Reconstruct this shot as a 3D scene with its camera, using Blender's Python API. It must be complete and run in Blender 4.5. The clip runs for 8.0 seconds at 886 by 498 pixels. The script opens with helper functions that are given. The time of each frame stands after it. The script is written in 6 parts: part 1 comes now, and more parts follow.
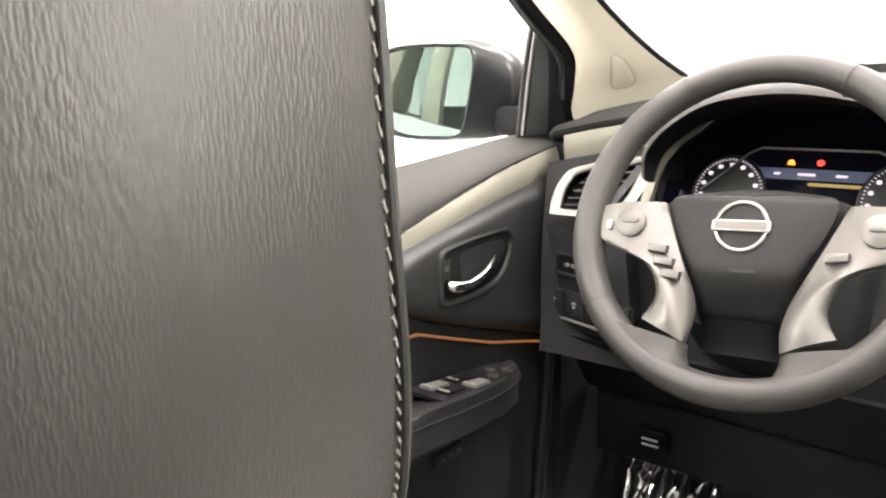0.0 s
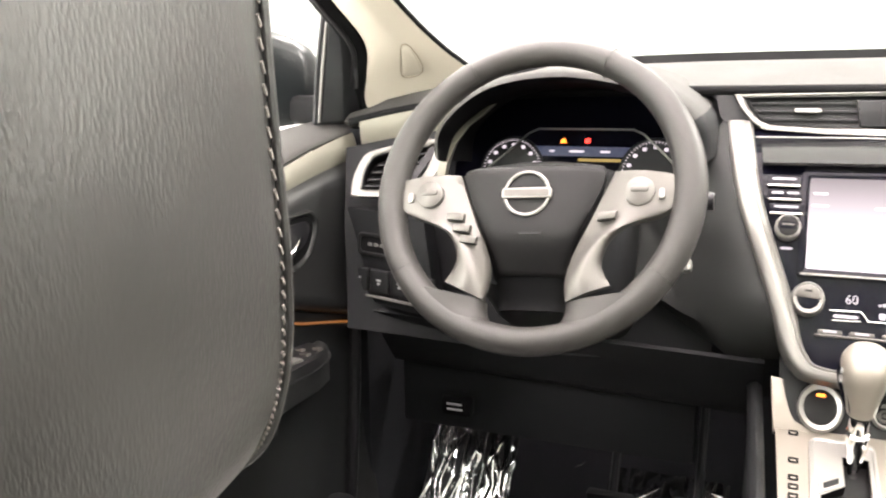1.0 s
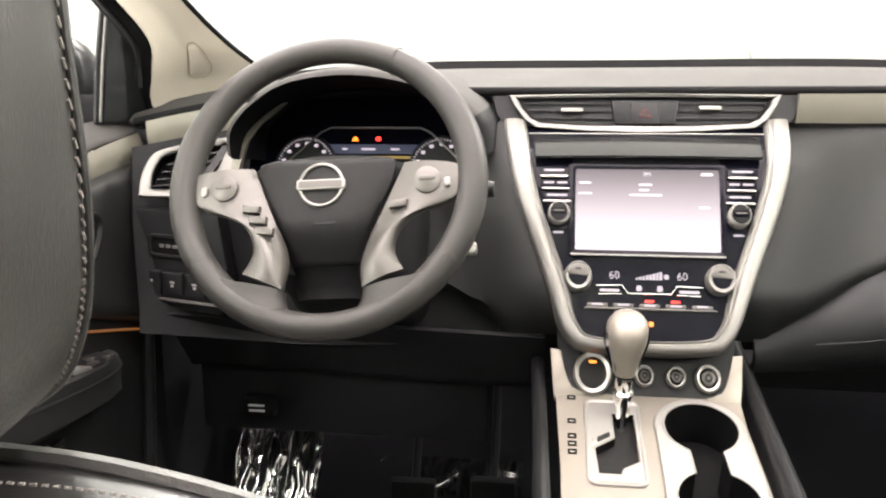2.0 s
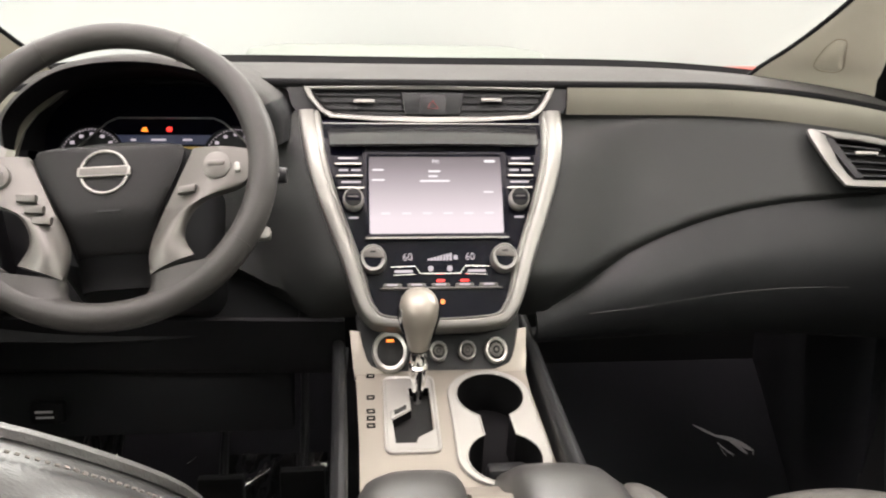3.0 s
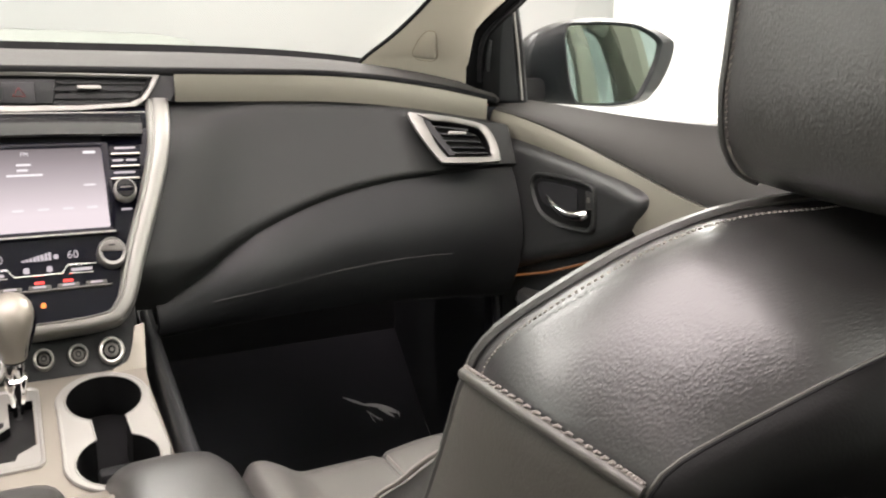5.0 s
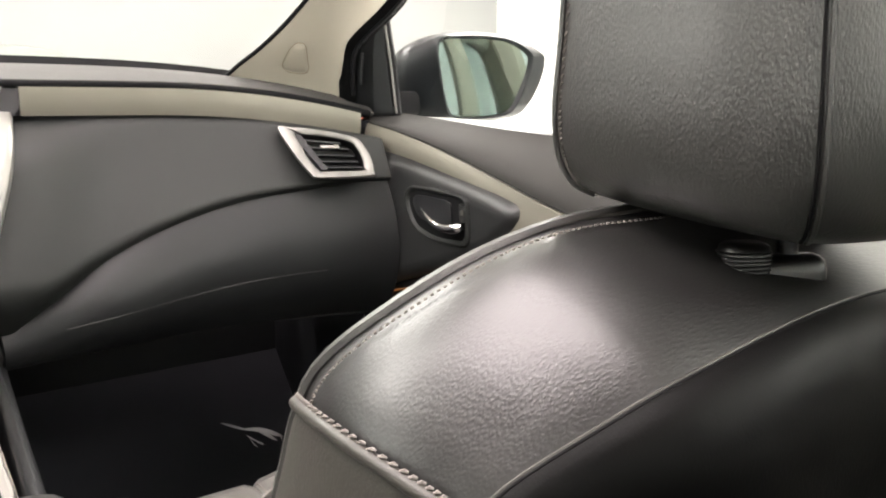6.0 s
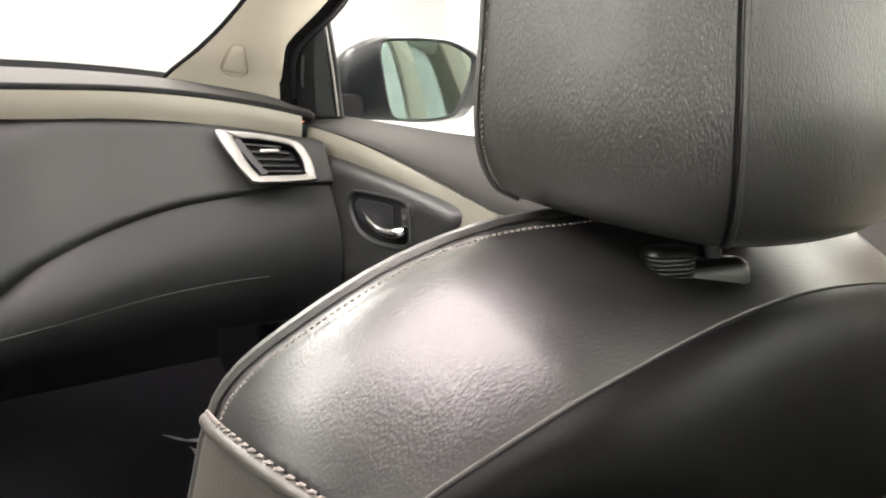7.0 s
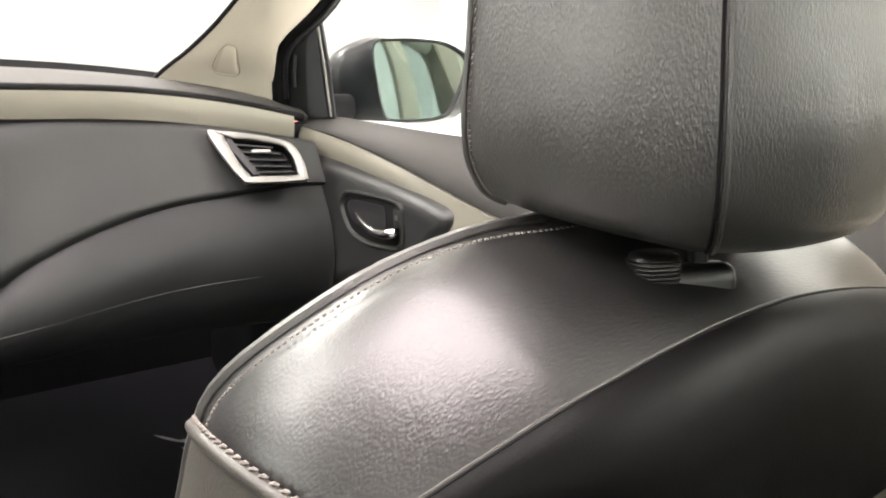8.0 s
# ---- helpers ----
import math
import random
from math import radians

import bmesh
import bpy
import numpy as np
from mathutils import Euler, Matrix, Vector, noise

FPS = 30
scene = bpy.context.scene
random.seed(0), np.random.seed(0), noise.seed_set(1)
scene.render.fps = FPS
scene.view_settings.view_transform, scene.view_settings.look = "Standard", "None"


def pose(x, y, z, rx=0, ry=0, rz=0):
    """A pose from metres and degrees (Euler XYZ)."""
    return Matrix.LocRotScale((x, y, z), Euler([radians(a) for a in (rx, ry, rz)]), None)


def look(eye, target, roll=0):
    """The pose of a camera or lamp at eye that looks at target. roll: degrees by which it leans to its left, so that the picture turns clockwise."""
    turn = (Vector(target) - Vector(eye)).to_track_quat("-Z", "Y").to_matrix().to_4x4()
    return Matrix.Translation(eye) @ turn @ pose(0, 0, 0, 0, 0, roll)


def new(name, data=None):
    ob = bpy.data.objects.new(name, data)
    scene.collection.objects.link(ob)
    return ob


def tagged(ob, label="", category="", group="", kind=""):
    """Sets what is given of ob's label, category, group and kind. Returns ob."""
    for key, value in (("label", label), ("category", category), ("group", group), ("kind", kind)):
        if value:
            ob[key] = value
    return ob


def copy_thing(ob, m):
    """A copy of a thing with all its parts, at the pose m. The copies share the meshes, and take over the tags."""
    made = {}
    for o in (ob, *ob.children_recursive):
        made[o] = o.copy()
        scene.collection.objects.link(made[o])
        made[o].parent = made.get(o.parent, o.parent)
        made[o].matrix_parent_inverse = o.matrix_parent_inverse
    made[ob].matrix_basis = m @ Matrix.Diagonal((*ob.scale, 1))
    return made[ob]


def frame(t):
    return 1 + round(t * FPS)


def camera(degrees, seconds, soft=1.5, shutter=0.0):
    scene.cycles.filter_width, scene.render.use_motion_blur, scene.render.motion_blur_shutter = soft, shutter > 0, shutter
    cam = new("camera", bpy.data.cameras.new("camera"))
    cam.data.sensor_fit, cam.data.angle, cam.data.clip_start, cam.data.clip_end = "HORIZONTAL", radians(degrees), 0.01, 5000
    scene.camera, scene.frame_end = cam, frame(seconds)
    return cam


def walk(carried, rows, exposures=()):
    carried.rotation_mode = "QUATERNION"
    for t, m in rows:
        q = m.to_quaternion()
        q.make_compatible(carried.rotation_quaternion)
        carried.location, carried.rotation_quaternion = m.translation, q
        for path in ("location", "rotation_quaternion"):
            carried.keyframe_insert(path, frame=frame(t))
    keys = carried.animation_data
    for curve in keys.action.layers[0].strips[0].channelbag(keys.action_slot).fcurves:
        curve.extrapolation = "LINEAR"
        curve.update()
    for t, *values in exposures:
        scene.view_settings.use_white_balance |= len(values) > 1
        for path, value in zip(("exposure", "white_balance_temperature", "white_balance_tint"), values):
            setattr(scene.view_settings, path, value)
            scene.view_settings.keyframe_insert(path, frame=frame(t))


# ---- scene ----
cam = camera(58.3, 8.0, soft=2.0, shutter=0.2)
PATH = [
    (0, (-0.15, 0.004, 0.927), (-1.354, 1.545, 0.509), -1.0),
    (0.5, (-0.154, -0.035, 0.916), (-1.14, 1.654, 0.496), -0.6),
    (1, (-0.146, -0.052, 0.902), (-0.892, 1.756, 0.487), -0.8),
    (2.5, (-0.12, -0.109, 0.862), (-0.15, 1.857, 0.498), 0.3),
    (3, (-0.099, -0.126, 0.852), (0.088, 1.832, 0.494), 0.4),
    (3.5, (-0.084, -0.141, 0.851), (0.3, 1.788, 0.489), 0.5),
    (4, (-0.059, -0.152, 0.848), (0.537, 1.72, 0.476), 0.4),
    (4.5, (-0.034, -0.164, 0.844), (0.739, 1.64, 0.46), -0.0),
    (5, (-0.012, -0.171, 0.846), (0.918, 1.559, 0.467), -0.1),
    (6.5, (0.039, -0.17, 0.844), (1.259, 1.379, 0.507), -0.3),
    (7, (0.047, -0.17, 0.844), (1.296, 1.354, 0.505), -0.3),
    (7.5, (0.049, -0.172, 0.846), (1.307, 1.346, 0.504), -0.3),
    (8, (0.05, -0.172, 0.847), (1.31, 1.343, 0.505), -0.2),
]
walk(cam, [(t, look(eye, target, roll)) for t, eye, target, roll in PATH],
     [(0.0, 1.46), (1.0, 1.55), (2.5, 0.75), (3.5, 0.58), (5.0, 0.53), (6.5, 0.95), (8.0, 1.14)])

# ---- world and light: a bright white showroom under ceiling panels ----
world = bpy.data.worlds.new("showroom_world")
scene.world = world
world.use_nodes = True
world.node_tree.nodes["Background"].inputs[0].default_value = (1.0, 0.98, 0.95, 1)
world.node_tree.nodes["Background"].inputs[1].default_value = 0.2

FLOOR_Z = -0.42          # showroom floor under the car
CEIL_Z = 3.4


def ceiling_lamp(x, y, sx, sy, power, color=(1.0, 0.95, 0.90)):
    d = bpy.data.lights.new("ceiling_panel_light", "AREA")
    d.shape, d.size, d.size_y, d.energy, d.color = "RECTANGLE", sx, sy, power, color
    ob = new("ceiling_panel_light", d)
    ob.location = (x, y, CEIL_Z - 0.06)
    return ob


for lx, ly, power in ((-3.0, 2.6, 110), (3.3, 2.8, 300), (-3.8, -3.6, 230), (3.2, -2.6, 250)):
    ceiling_lamp(lx, ly, 2.4, 1.2, power)
ceiling_lamp(-0.65, 0.08, 3.4, 2.6, 182, (1.0, 0.85, 0.87))
ceiling_lamp(-0.4, 3.9, 2.4, 1.2, 150)


# ---- materials ----
def links(mat):
    return mat.node_tree.nodes, mat.node_tree.links


def surface(name, color, rough=0.5, metal=0.0, grain=0.0, size=400.0, var=0.08, coat=0.0, spec=0.5, kind="noise", wear=18.0, lie=(1.0, 1.0, 0.40)):
    """A node material: base colour with two scales of variation, roughness variation and fine relief."""
    m = bpy.data.materials.new(name)
    m.use_nodes = True
    n, l = links(m)
    b = n["Principled BSDF"]
    b.inputs["Metallic"].default_value = metal
    b.inputs["Coat Weight"].default_value = coat
    b.inputs["Coat Roughness"].default_value = 0.08
    b.inputs["Specular IOR Level"].default_value = spec
    tc = n.new("ShaderNodeTexCoord")
    big = n.new("ShaderNodeTexNoise")
    big.inputs["Scale"].default_value, big.inputs["Detail"].default_value = wear, 6
    l.new(tc.outputs["Object"], big.inputs["Vector"])
    mix = n.new("ShaderNodeMix")
    mix.data_type = "RGBA"
    mix.inputs["A"].default_value = (*[c * (1 - var) for c in color], 1)
    mix.inputs["B"].default_value = (*[min(1, c * (1 + var)) for c in color], 1)
    l.new(big.outputs["Fac"], mix.inputs["Factor"])
    l.new(mix.outputs["Result"], b.inputs["Base Color"])
    rr = n.new("ShaderNodeMapRange")
    rr.inputs["To Min"].default_value, rr.inputs["To Max"].default_value = max(0.0, rough * 0.85), min(1.0, rough * 1.15)
    l.new(big.outputs["Fac"], rr.inputs["Value"])
    l.new(rr.outputs["Result"], b.inputs["Roughness"])
    if grain > 0:
        if kind == "leather":
            # fine creases drawn out along one axis, deeper in some patches than in others
            lay = n.new("ShaderNodeMapping")
            lay.inputs["Scale"].default_value = lie
            l.new(tc.outputs["Object"], lay.inputs["Vector"])
            warp = n.new("ShaderNodeTexNoise")
            warp.inputs["Scale"].default_value, warp.inputs["Detail"].default_value = size * 0.45, 2
            l.new(tc.outputs["Object"], warp.inputs["Vector"])
            shift = n.new("ShaderNodeVectorMath")
            shift.operation, shift.inputs[1].default_value = "MULTIPLY", (1.1 / size, 1.1 / size, 0.9 / size)
            l.new(warp.outputs["Color"], shift.inputs[0])
            warped = n.new("ShaderNodeVectorMath")
            l.new(lay.outputs["Vector"], warped.inputs[0])
            l.new(shift.outputs["Vector"], warped.inputs[1])
            cells = n.new("ShaderNodeTexVoronoi")
            cells.feature = "SMOOTH_F1"
            cells.inputs["Smoothness"].default_value = 0.22
            cells.inputs["Scale"].default_value = size
            l.new(warped.outputs["Vector"], cells.inputs["Vector"])
            tex = n.new("ShaderNodeMapRange")
            tex.inputs["From Max"].default_value = 0.75
            tex.inputs["To Min"].default_value, tex.inputs["To Max"].default_value = 1.0, 0.0
            l.new(cells.outputs["Distance"], tex.inputs["Value"])
            patch = n.new("ShaderNodeTexNoise")
            patch.inputs["Scale"].default_value, patch.inputs["Detail"].default_value = 14.0, 3
            l.new(tc.outputs["Object"], patch.inputs["Vector"])
            depth = n.new("ShaderNodeMapRange")
            depth.inputs["From Min"].default_value, depth.inputs["From Max"].default_value = 0.35, 0.65
            depth.inputs["To Min"].default_value, depth.inputs["To Max"].default_value = 0.25, 0.9
            l.new(patch.outputs["Fac"], depth.inputs["Value"])
            prod = n.new("ShaderNodeMath")
            prod.operation = "MULTIPLY"
            l.new(tex.outputs["Result"], prod.inputs[0])
            l.new(depth.outputs["Result"], prod.inputs[1])
            out = prod.outputs[0]
        else:
            tex = n.new("ShaderNodeTexNoise")
            tex.inputs["Scale"].default_value, tex.inputs["Detail"].default_value = size, 4
            l.new(tc.outputs["Object"], tex.inputs["Vector"])
            out = tex.outputs["Fac"]
        bump = n.new("ShaderNodeBump")
        bump.inputs["Strength"].default_value, bump.inputs["Distance"].default_value = grain, 0.001
        l.new(out, bump.inputs["Height"])
        l.new(bump.outputs["Normal"], b.inputs["Normal"])
    return m


def glow(name, color, strength):
    m = bpy.data.materials.new(name)
    m.use_nodes = True
    b = m.node_tree.nodes["Principled BSDF"]
    b.inputs["Base Color"].default_value = (0.02, 0.02, 0.02, 1)
    b.inputs["Emission Color"].default_value = (*color, 1)
    b.inputs["Emission Strength"].default_value = strength
    return m


def pane_material(name, tint=(0.95, 0.97, 0.96), gloss_share=0.03, rough=0.0):
    m = bpy.data.materials.new(name)
    m.use_nodes = True
    n, l = links(m)
    n.remove(n["Principled BSDF"])
    clear, gloss, mix = n.new("ShaderNodeBsdfTransparent"), n.new("ShaderNodeBsdfGlossy"), n.new("ShaderNodeMixShader")
    clear.inputs["Color"].default_value = (*tint, 1)
    gloss.inputs["Roughness"].default_value = rough
    mix.inputs["Fac"].default_value = gloss_share
    l.new(clear.outputs["BSDF"], mix.inputs[1])
    l.new(gloss.outputs["BSDF"], mix.inputs[2])
    l.new(mix.outputs["Shader"], n["Material Output"].inputs["Surface"])
    return m


DASH = surface("soft_touch_dash", (0.0092, 0.0100, 0.0095), 0.50, grain=0.25, size=1400, wear=9, spec=0.28)
TOPPAD = surface("dash_top_pad", (0.038, 0.037, 0.035), 0.75, grain=0.3, size=1100, wear=9, spec=0.2)
LOWER = surface("lower_black_plastic", (0.0110, 0.0116, 0.0120), 0.48, grain=0.25, size=1200, wear=12, spec=0.20)
BLACK = surface("black_plastic", (0.010, 0.010, 0.011), 0.45, grain=0.12, size=900, spec=0.25)
GLOSS = surface("piano_black", (0.003, 0.003, 0.006), 0.06, var=0.05, spec=0.09)
BEIGE = surface("champagne_trim", (0.150, 0.143, 0.115), 0.40, metal=0.25, var=0.12, grain=0.05, size=900, wear=7)
PILLAR = surface("beige_pillar_trim", (0.56, 0.515, 0.425), 0.75, grain=0.2, size=900, var=0.04, wear=8)
CONSOLE = surface("champagne_console", (0.222, 0.203, 0.172), 0.38, metal=0.35, var=0.05, grain=0.04, size=900, wear=9)
SILVER = surface("satin_silver", (0.200, 0.196, 0.182), 0.42, metal=0.5, var=0.04, grain=0.03, size=1500, wear=20)
SPOKE = surface("satin_grey_spoke", (0.080, 0.076, 0.069), 0.40, metal=0.4, var=0.04, grain=0.03, size=1500, wear=20)
BRIGHT = surface("bright_satin_silver", (0.34, 0.333, 0.31), 0.30, metal=0.55, var=0.04, grain=0.03, size=1500, wear=20)
COVER = surface("glossy_dark_cover", (0.012, 0.012, 0.013), 0.12, var=0.2, wear=14, spec=0.45)
VENTRIM = surface("satin_vent_trim", (0.165, 0.162, 0.150), 0.42, metal=0.45, var=0.04, grain=0.03, size=1500, wear=20)
CHROME = surface("chrome", (0.85, 0.85, 0.85), 0.08, metal=1.0, var=0.02)
RIM = surface("wheel_leather", (0.027, 0.0255, 0.0238), 0.50, grain=0.10, size=900, kind="leather", wear=22, spec=0.35)
HUB = surface("hub_plastic", (0.0075, 0.0073, 0.0073), 0.50, grain=0.25, size=1500, spec=0.17)
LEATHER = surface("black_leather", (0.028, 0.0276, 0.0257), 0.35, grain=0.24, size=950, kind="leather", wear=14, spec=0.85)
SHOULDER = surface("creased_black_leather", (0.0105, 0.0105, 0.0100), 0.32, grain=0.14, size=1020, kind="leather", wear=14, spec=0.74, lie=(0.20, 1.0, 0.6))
LEATHER2 = surface("grey_leather", (0.036, 0.034, 0.0285), 0.46, grain=0.22, size=930, kind="leather", wear=14, spec=0.5)
# Black leather cushion; the sheen it would reflect is put into this grey.
CUSHION = surface("sheen_grey_leather", (0.098, 0.096, 0.088), 0.34, grain=0.2, size=1000, kind="leather", wear=14, spec=0.8)
# Backrest's rear: shade from facing down and back is put into this near-black.
SHADED_BACK = surface("shaded_black_back", (0.0026, 0.0026, 0.0025), 0.50, grain=0.10, size=900, kind="leather", spec=0.08)
CAPSEAM = surface("cap_groove_shade", (0.36, 0.31, 0.23), 0.8)
THREAD = surface("stitching_thread", (0.17, 0.155, 0.14), 0.8)
CARPET = surface("black_carpet", (0.014, 0.0143, 0.0165), 0.95, grain=0.9, size=700, spec=0.1)
SWITCH = surface("white_marking", (0.34, 0.34, 0.34), 0.6)
RUBBER = surface("matte_black_rubber", (0.0045, 0.0045, 0.0048), 0.7, spec=0.10)


def glowing_wall(name, strength):
    """White wall with an added glow that brightens the cabin."""
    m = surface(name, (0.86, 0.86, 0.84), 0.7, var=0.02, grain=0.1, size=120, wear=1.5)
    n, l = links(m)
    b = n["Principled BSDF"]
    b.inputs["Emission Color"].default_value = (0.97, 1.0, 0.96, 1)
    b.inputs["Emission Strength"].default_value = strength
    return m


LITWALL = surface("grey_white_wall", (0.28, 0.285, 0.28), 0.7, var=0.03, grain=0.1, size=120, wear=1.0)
# West and south glow most, to light the seats and headrests.
WESTWALL = glowing_wall("bright_glow_wall", 1.1)
SOUTHWALL = glowing_wall("soft_glow_wall", 0.7)
SIDEWALL = glowing_wall("faint_glow_wall", 0.10)
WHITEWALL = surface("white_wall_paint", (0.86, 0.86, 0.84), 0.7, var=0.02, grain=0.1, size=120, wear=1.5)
FLOORMAT = surface("pale_showroom_floor", (0.70, 0.70, 0.68), 0.25, var=0.04, grain=0.03, size=60, wear=1.0)
PALE = surface("pale_paint", (0.195, 0.205, 0.190), 0.5, coat=0.2, var=0.03)
REDPAINT = surface("red_paint", (0.36, 0.09, 0.075), 0.4, coat=0.3, var=0.03)
PAINT = surface("dark_car_paint", (0.005, 0.006, 0.0065), 0.35, coat=0.05, var=0.03, spec=0.2)
BODY = surface("white_car_paint", (0.75, 0.75, 0.74), 0.25, coat=0.8, var=0.02)
CLOTH = surface("beige_headliner_cloth", (0.62, 0.58, 0.50), 0.9, grain=0.5, size=500)
KNEE = surface("black_knee_panel", (0.0085, 0.0088, 0.0096), 0.6, grain=0.2, size=1200, spec=0.14)
# The clear film's bright glints are put into this near-white, part-metal colour.
SCRAP = surface("film_glint_white", (0.95, 0.93, 0.93), 0.24, metal=0.6, grain=0.5, size=160, var=0.06, wear=60, coat=0.8)
PODMAT = surface("satin_black_pod", (0.016, 0.0165, 0.0165), 0.40, grain=0.15, size=1200, wear=12, spec=0.5)
SAIL = surface("grey_sail_trim", (0.030, 0.031, 0.032), 0.7, grain=0.3, size=900, spec=0.2)
PANE = pane_material("window_glass")
TINT = pane_material("tinted_glass", (0.72, 0.74, 0.73), 0.03)
MIRROR = surface("mirror_glass", (0.120, 0.150, 0.140), 0.02, metal=1.0, var=0.0)
FILM = pane_material("clear_film", (0.70, 0.70, 0.70), 0.45)
ORANGE = glow("orange_lamp", (1.0, 0.22, 0.02), 1.6)
RED = glow("red_lamp", (1.0, 0.03, 0.02), 1.6)
AMBIENT = glow("ambient_strip_light", (1.0, 0.36, 0.08), 0.10)
TXT = glow("display_white", (0.75, 0.65, 0.72), 0.5)
BLUE = glow("display_blue", (0.10, 0.13, 0.40), 0.07)
GOLD = glow("display_yellow", (0.75, 0.50, 0.08), 0.2)


# ---- building helpers ----
def root_of(ob):
    while ob.parent:
        ob = ob.parent
    return ob


def thing(name, base, label, category, group="", kind=""):
    ob = new(name)
    ob.empty_display_size = 0.05
    ob.location = base
    return tagged(ob, label, category, group, kind)


def finish(name, bm, material, smooth=38):
    bmesh.ops.recalc_face_normals(bm, faces=bm.faces)
    me = bpy.data.meshes.new(name)
    bm.to_mesh(me)
    bm.free()
    for p in me.polygons:
        p.use_smooth = True
    me.set_sharp_from_angle(angle=radians(smooth))
    me.materials.append(material)
    return me


def part(name, bm, material, parent, label="", smooth=38, kind=""):
    """One mesh object under a thing or a part; the bmesh is in world metres."""
    bmesh.ops.translate(bm, verts=bm.verts, vec=-root_of(parent).location)
    ob = new(name, finish(name, bm, material, smooth))
    ob.parent = parent
    return tagged(ob, label, kind=kind)


def solid(name, bm, material, label, category, group="", kind="", smooth=38):
    ob = new(name, finish(name, bm, material, smooth))
    return tagged(ob, label, category, group, kind)


def grid(fn, nu, nv, thick=0.0, closed=False):
    bm = bmesh.new()
    rows = [[bm.verts.new(fn(i / (nu if closed else nu - 1), j / (nv - 1))) for j in range(nv)] for i in range(nu)]
    for i in range(nu if closed else nu - 1):
        a, b = rows[i], rows[(i + 1) % nu]
        for j in range(nv - 1):
            bm.faces.new((a[j], a[j + 1], b[j + 1], b[j]))
    if thick:
        bmesh.ops.recalc_face_normals(bm, faces=bm.faces)
        bmesh.ops.solidify(bm, geom=bm.faces[:], thickness=thick)
    return bm


def slab(fn, nu, nv, back):
    """A closed sheet: fn(u, v) is its face, its rear lies back from it."""
    bm = bmesh.new()
    face = [[bm.verts.new(fn(i / (nu - 1), j / (nv - 1))) for j in range(nv)] for i in range(nu)]
    rear = [[bm.verts.new(v.co + back) for v in row] for row in face]
    for i in range(nu - 1):
        for j in range(nv - 1):
            bm.faces.new((face[i][j], face[i][j + 1], face[i + 1][j + 1], face[i + 1][j]))
            bm.faces.new((rear[i][j], rear[i + 1][j], rear[i + 1][j + 1], rear[i][j + 1]))
    rim = [(i, 0) for i in range(nu)] + [(nu - 1, j) for j in range(1, nv)] + [(i, nv - 1) for i in range(nu - 2, -1, -1)] + [(0, j) for j in range(nv - 2, 0, -1)]
    for (a, b), (c, d) in zip(rim, rim[1:] + rim[:1]):
        bm.faces.new((face[a][b], face[c][d], rear[c][d], rear[a][b]))
    return bm


def loft(rings, cap0=True, cap1=True, closed=True):
    bm = bmesh.new()
    vs = [[bm.verts.new(p) for p in r] for r in rings]
    n = len(vs[0])
    for a, b in zip(vs, vs[1:]):
        for i in range(n if closed else n - 1):
            bm.faces.new((a[i], a[(i + 1) % n], b[(i + 1) % n], b[i]))
    if cap0:
        bm.faces.new(vs[0][::-1])
    if cap1:
        bm.faces.new(vs[-1])
    return bm


def spline(pts, n, closed=False):
    """n points along a smooth curve through pts."""
    pts = [Vector(p) for p in pts]
    m = len(pts)
    segs = m if closed else m - 1
    out = []
    for k in range(n):
        t = k / (n if closed else n - 1) * segs
        i = min(int(t), segs - 1)
        f = t - i
        if closed:
            p0, p1, p2, p3 = pts[(i - 1) % m], pts[i % m], pts[(i + 1) % m], pts[(i + 2) % m]
        else:
            p0, p1, p2, p3 = pts[max(i - 1, 0)], pts[i], pts[i + 1], pts[min(i + 2, m - 1)]
        out.append(0.5 * ((2 * p1) + (p2 - p0) * f + (2 * p0 - 5 * p1 + 4 * p2 - p3) * f * f + (3 * p1 - p0 - 3 * p2 + p3) * f ** 3))
    return out


def tube(path, r, n=8, closed=False, flat=1.0):
    """A round bar along path; r may be a number or one for each point."""
    path = [Vector(p) for p in path]
    m = len(path)
    rr = r if isinstance(r, (list, tuple)) else [r] * m
    rings, up = [], None
    for i, p in enumerate(path):
        a = path[(i - 1) % m] if closed or i else p
        b = path[(i + 1) % m] if closed or i < m - 1 else p
        d = (b - a).normalized()
        if up is None:
            up = Vector((0, 0, 1)) if abs(d.z) < 0.9 else Vector((1, 0, 0))
        side = d.cross(up).normalized()
        up = side.cross(d).normalized()
        rings.append([p + rr[i] * (math.cos(2 * math.pi * k / n) * side + flat * math.sin(2 * math.pi * k / n) * up) for k in range(n)])
    if closed:
        rings.append(rings[0])
        bm = loft(rings, False, False)
        bmesh.ops.remove_doubles(bm, verts=bm.verts, dist=1e-6)
        return bm
    return loft(rings)


def plate(outline, place, d0, d1, bevel=0.0, seg=2):
    """A solid plate: outline in (a, b), from depth d0 (back) to d1 (face), its face's edge rounded."""
    bm = bmesh.new()
    back = [bm.verts.new(place(a, b, d0)) for a, b in outline]
    face = [bm.verts.new(place(a, b, d1)) for a, b in outline]
    n = len(outline)
    bm.faces.new(back[::-1])
    top = bm.faces.new(face)
    for i in range(n):
        bm.faces.new((back[i], back[(i + 1) % n], face[(i + 1) % n], face[i]))
    if bevel:
        bmesh.ops.bevel(bm, geom=list(top.edges), offset=bevel, segments=seg, affect="EDGES", profile=0.5)
    return bm


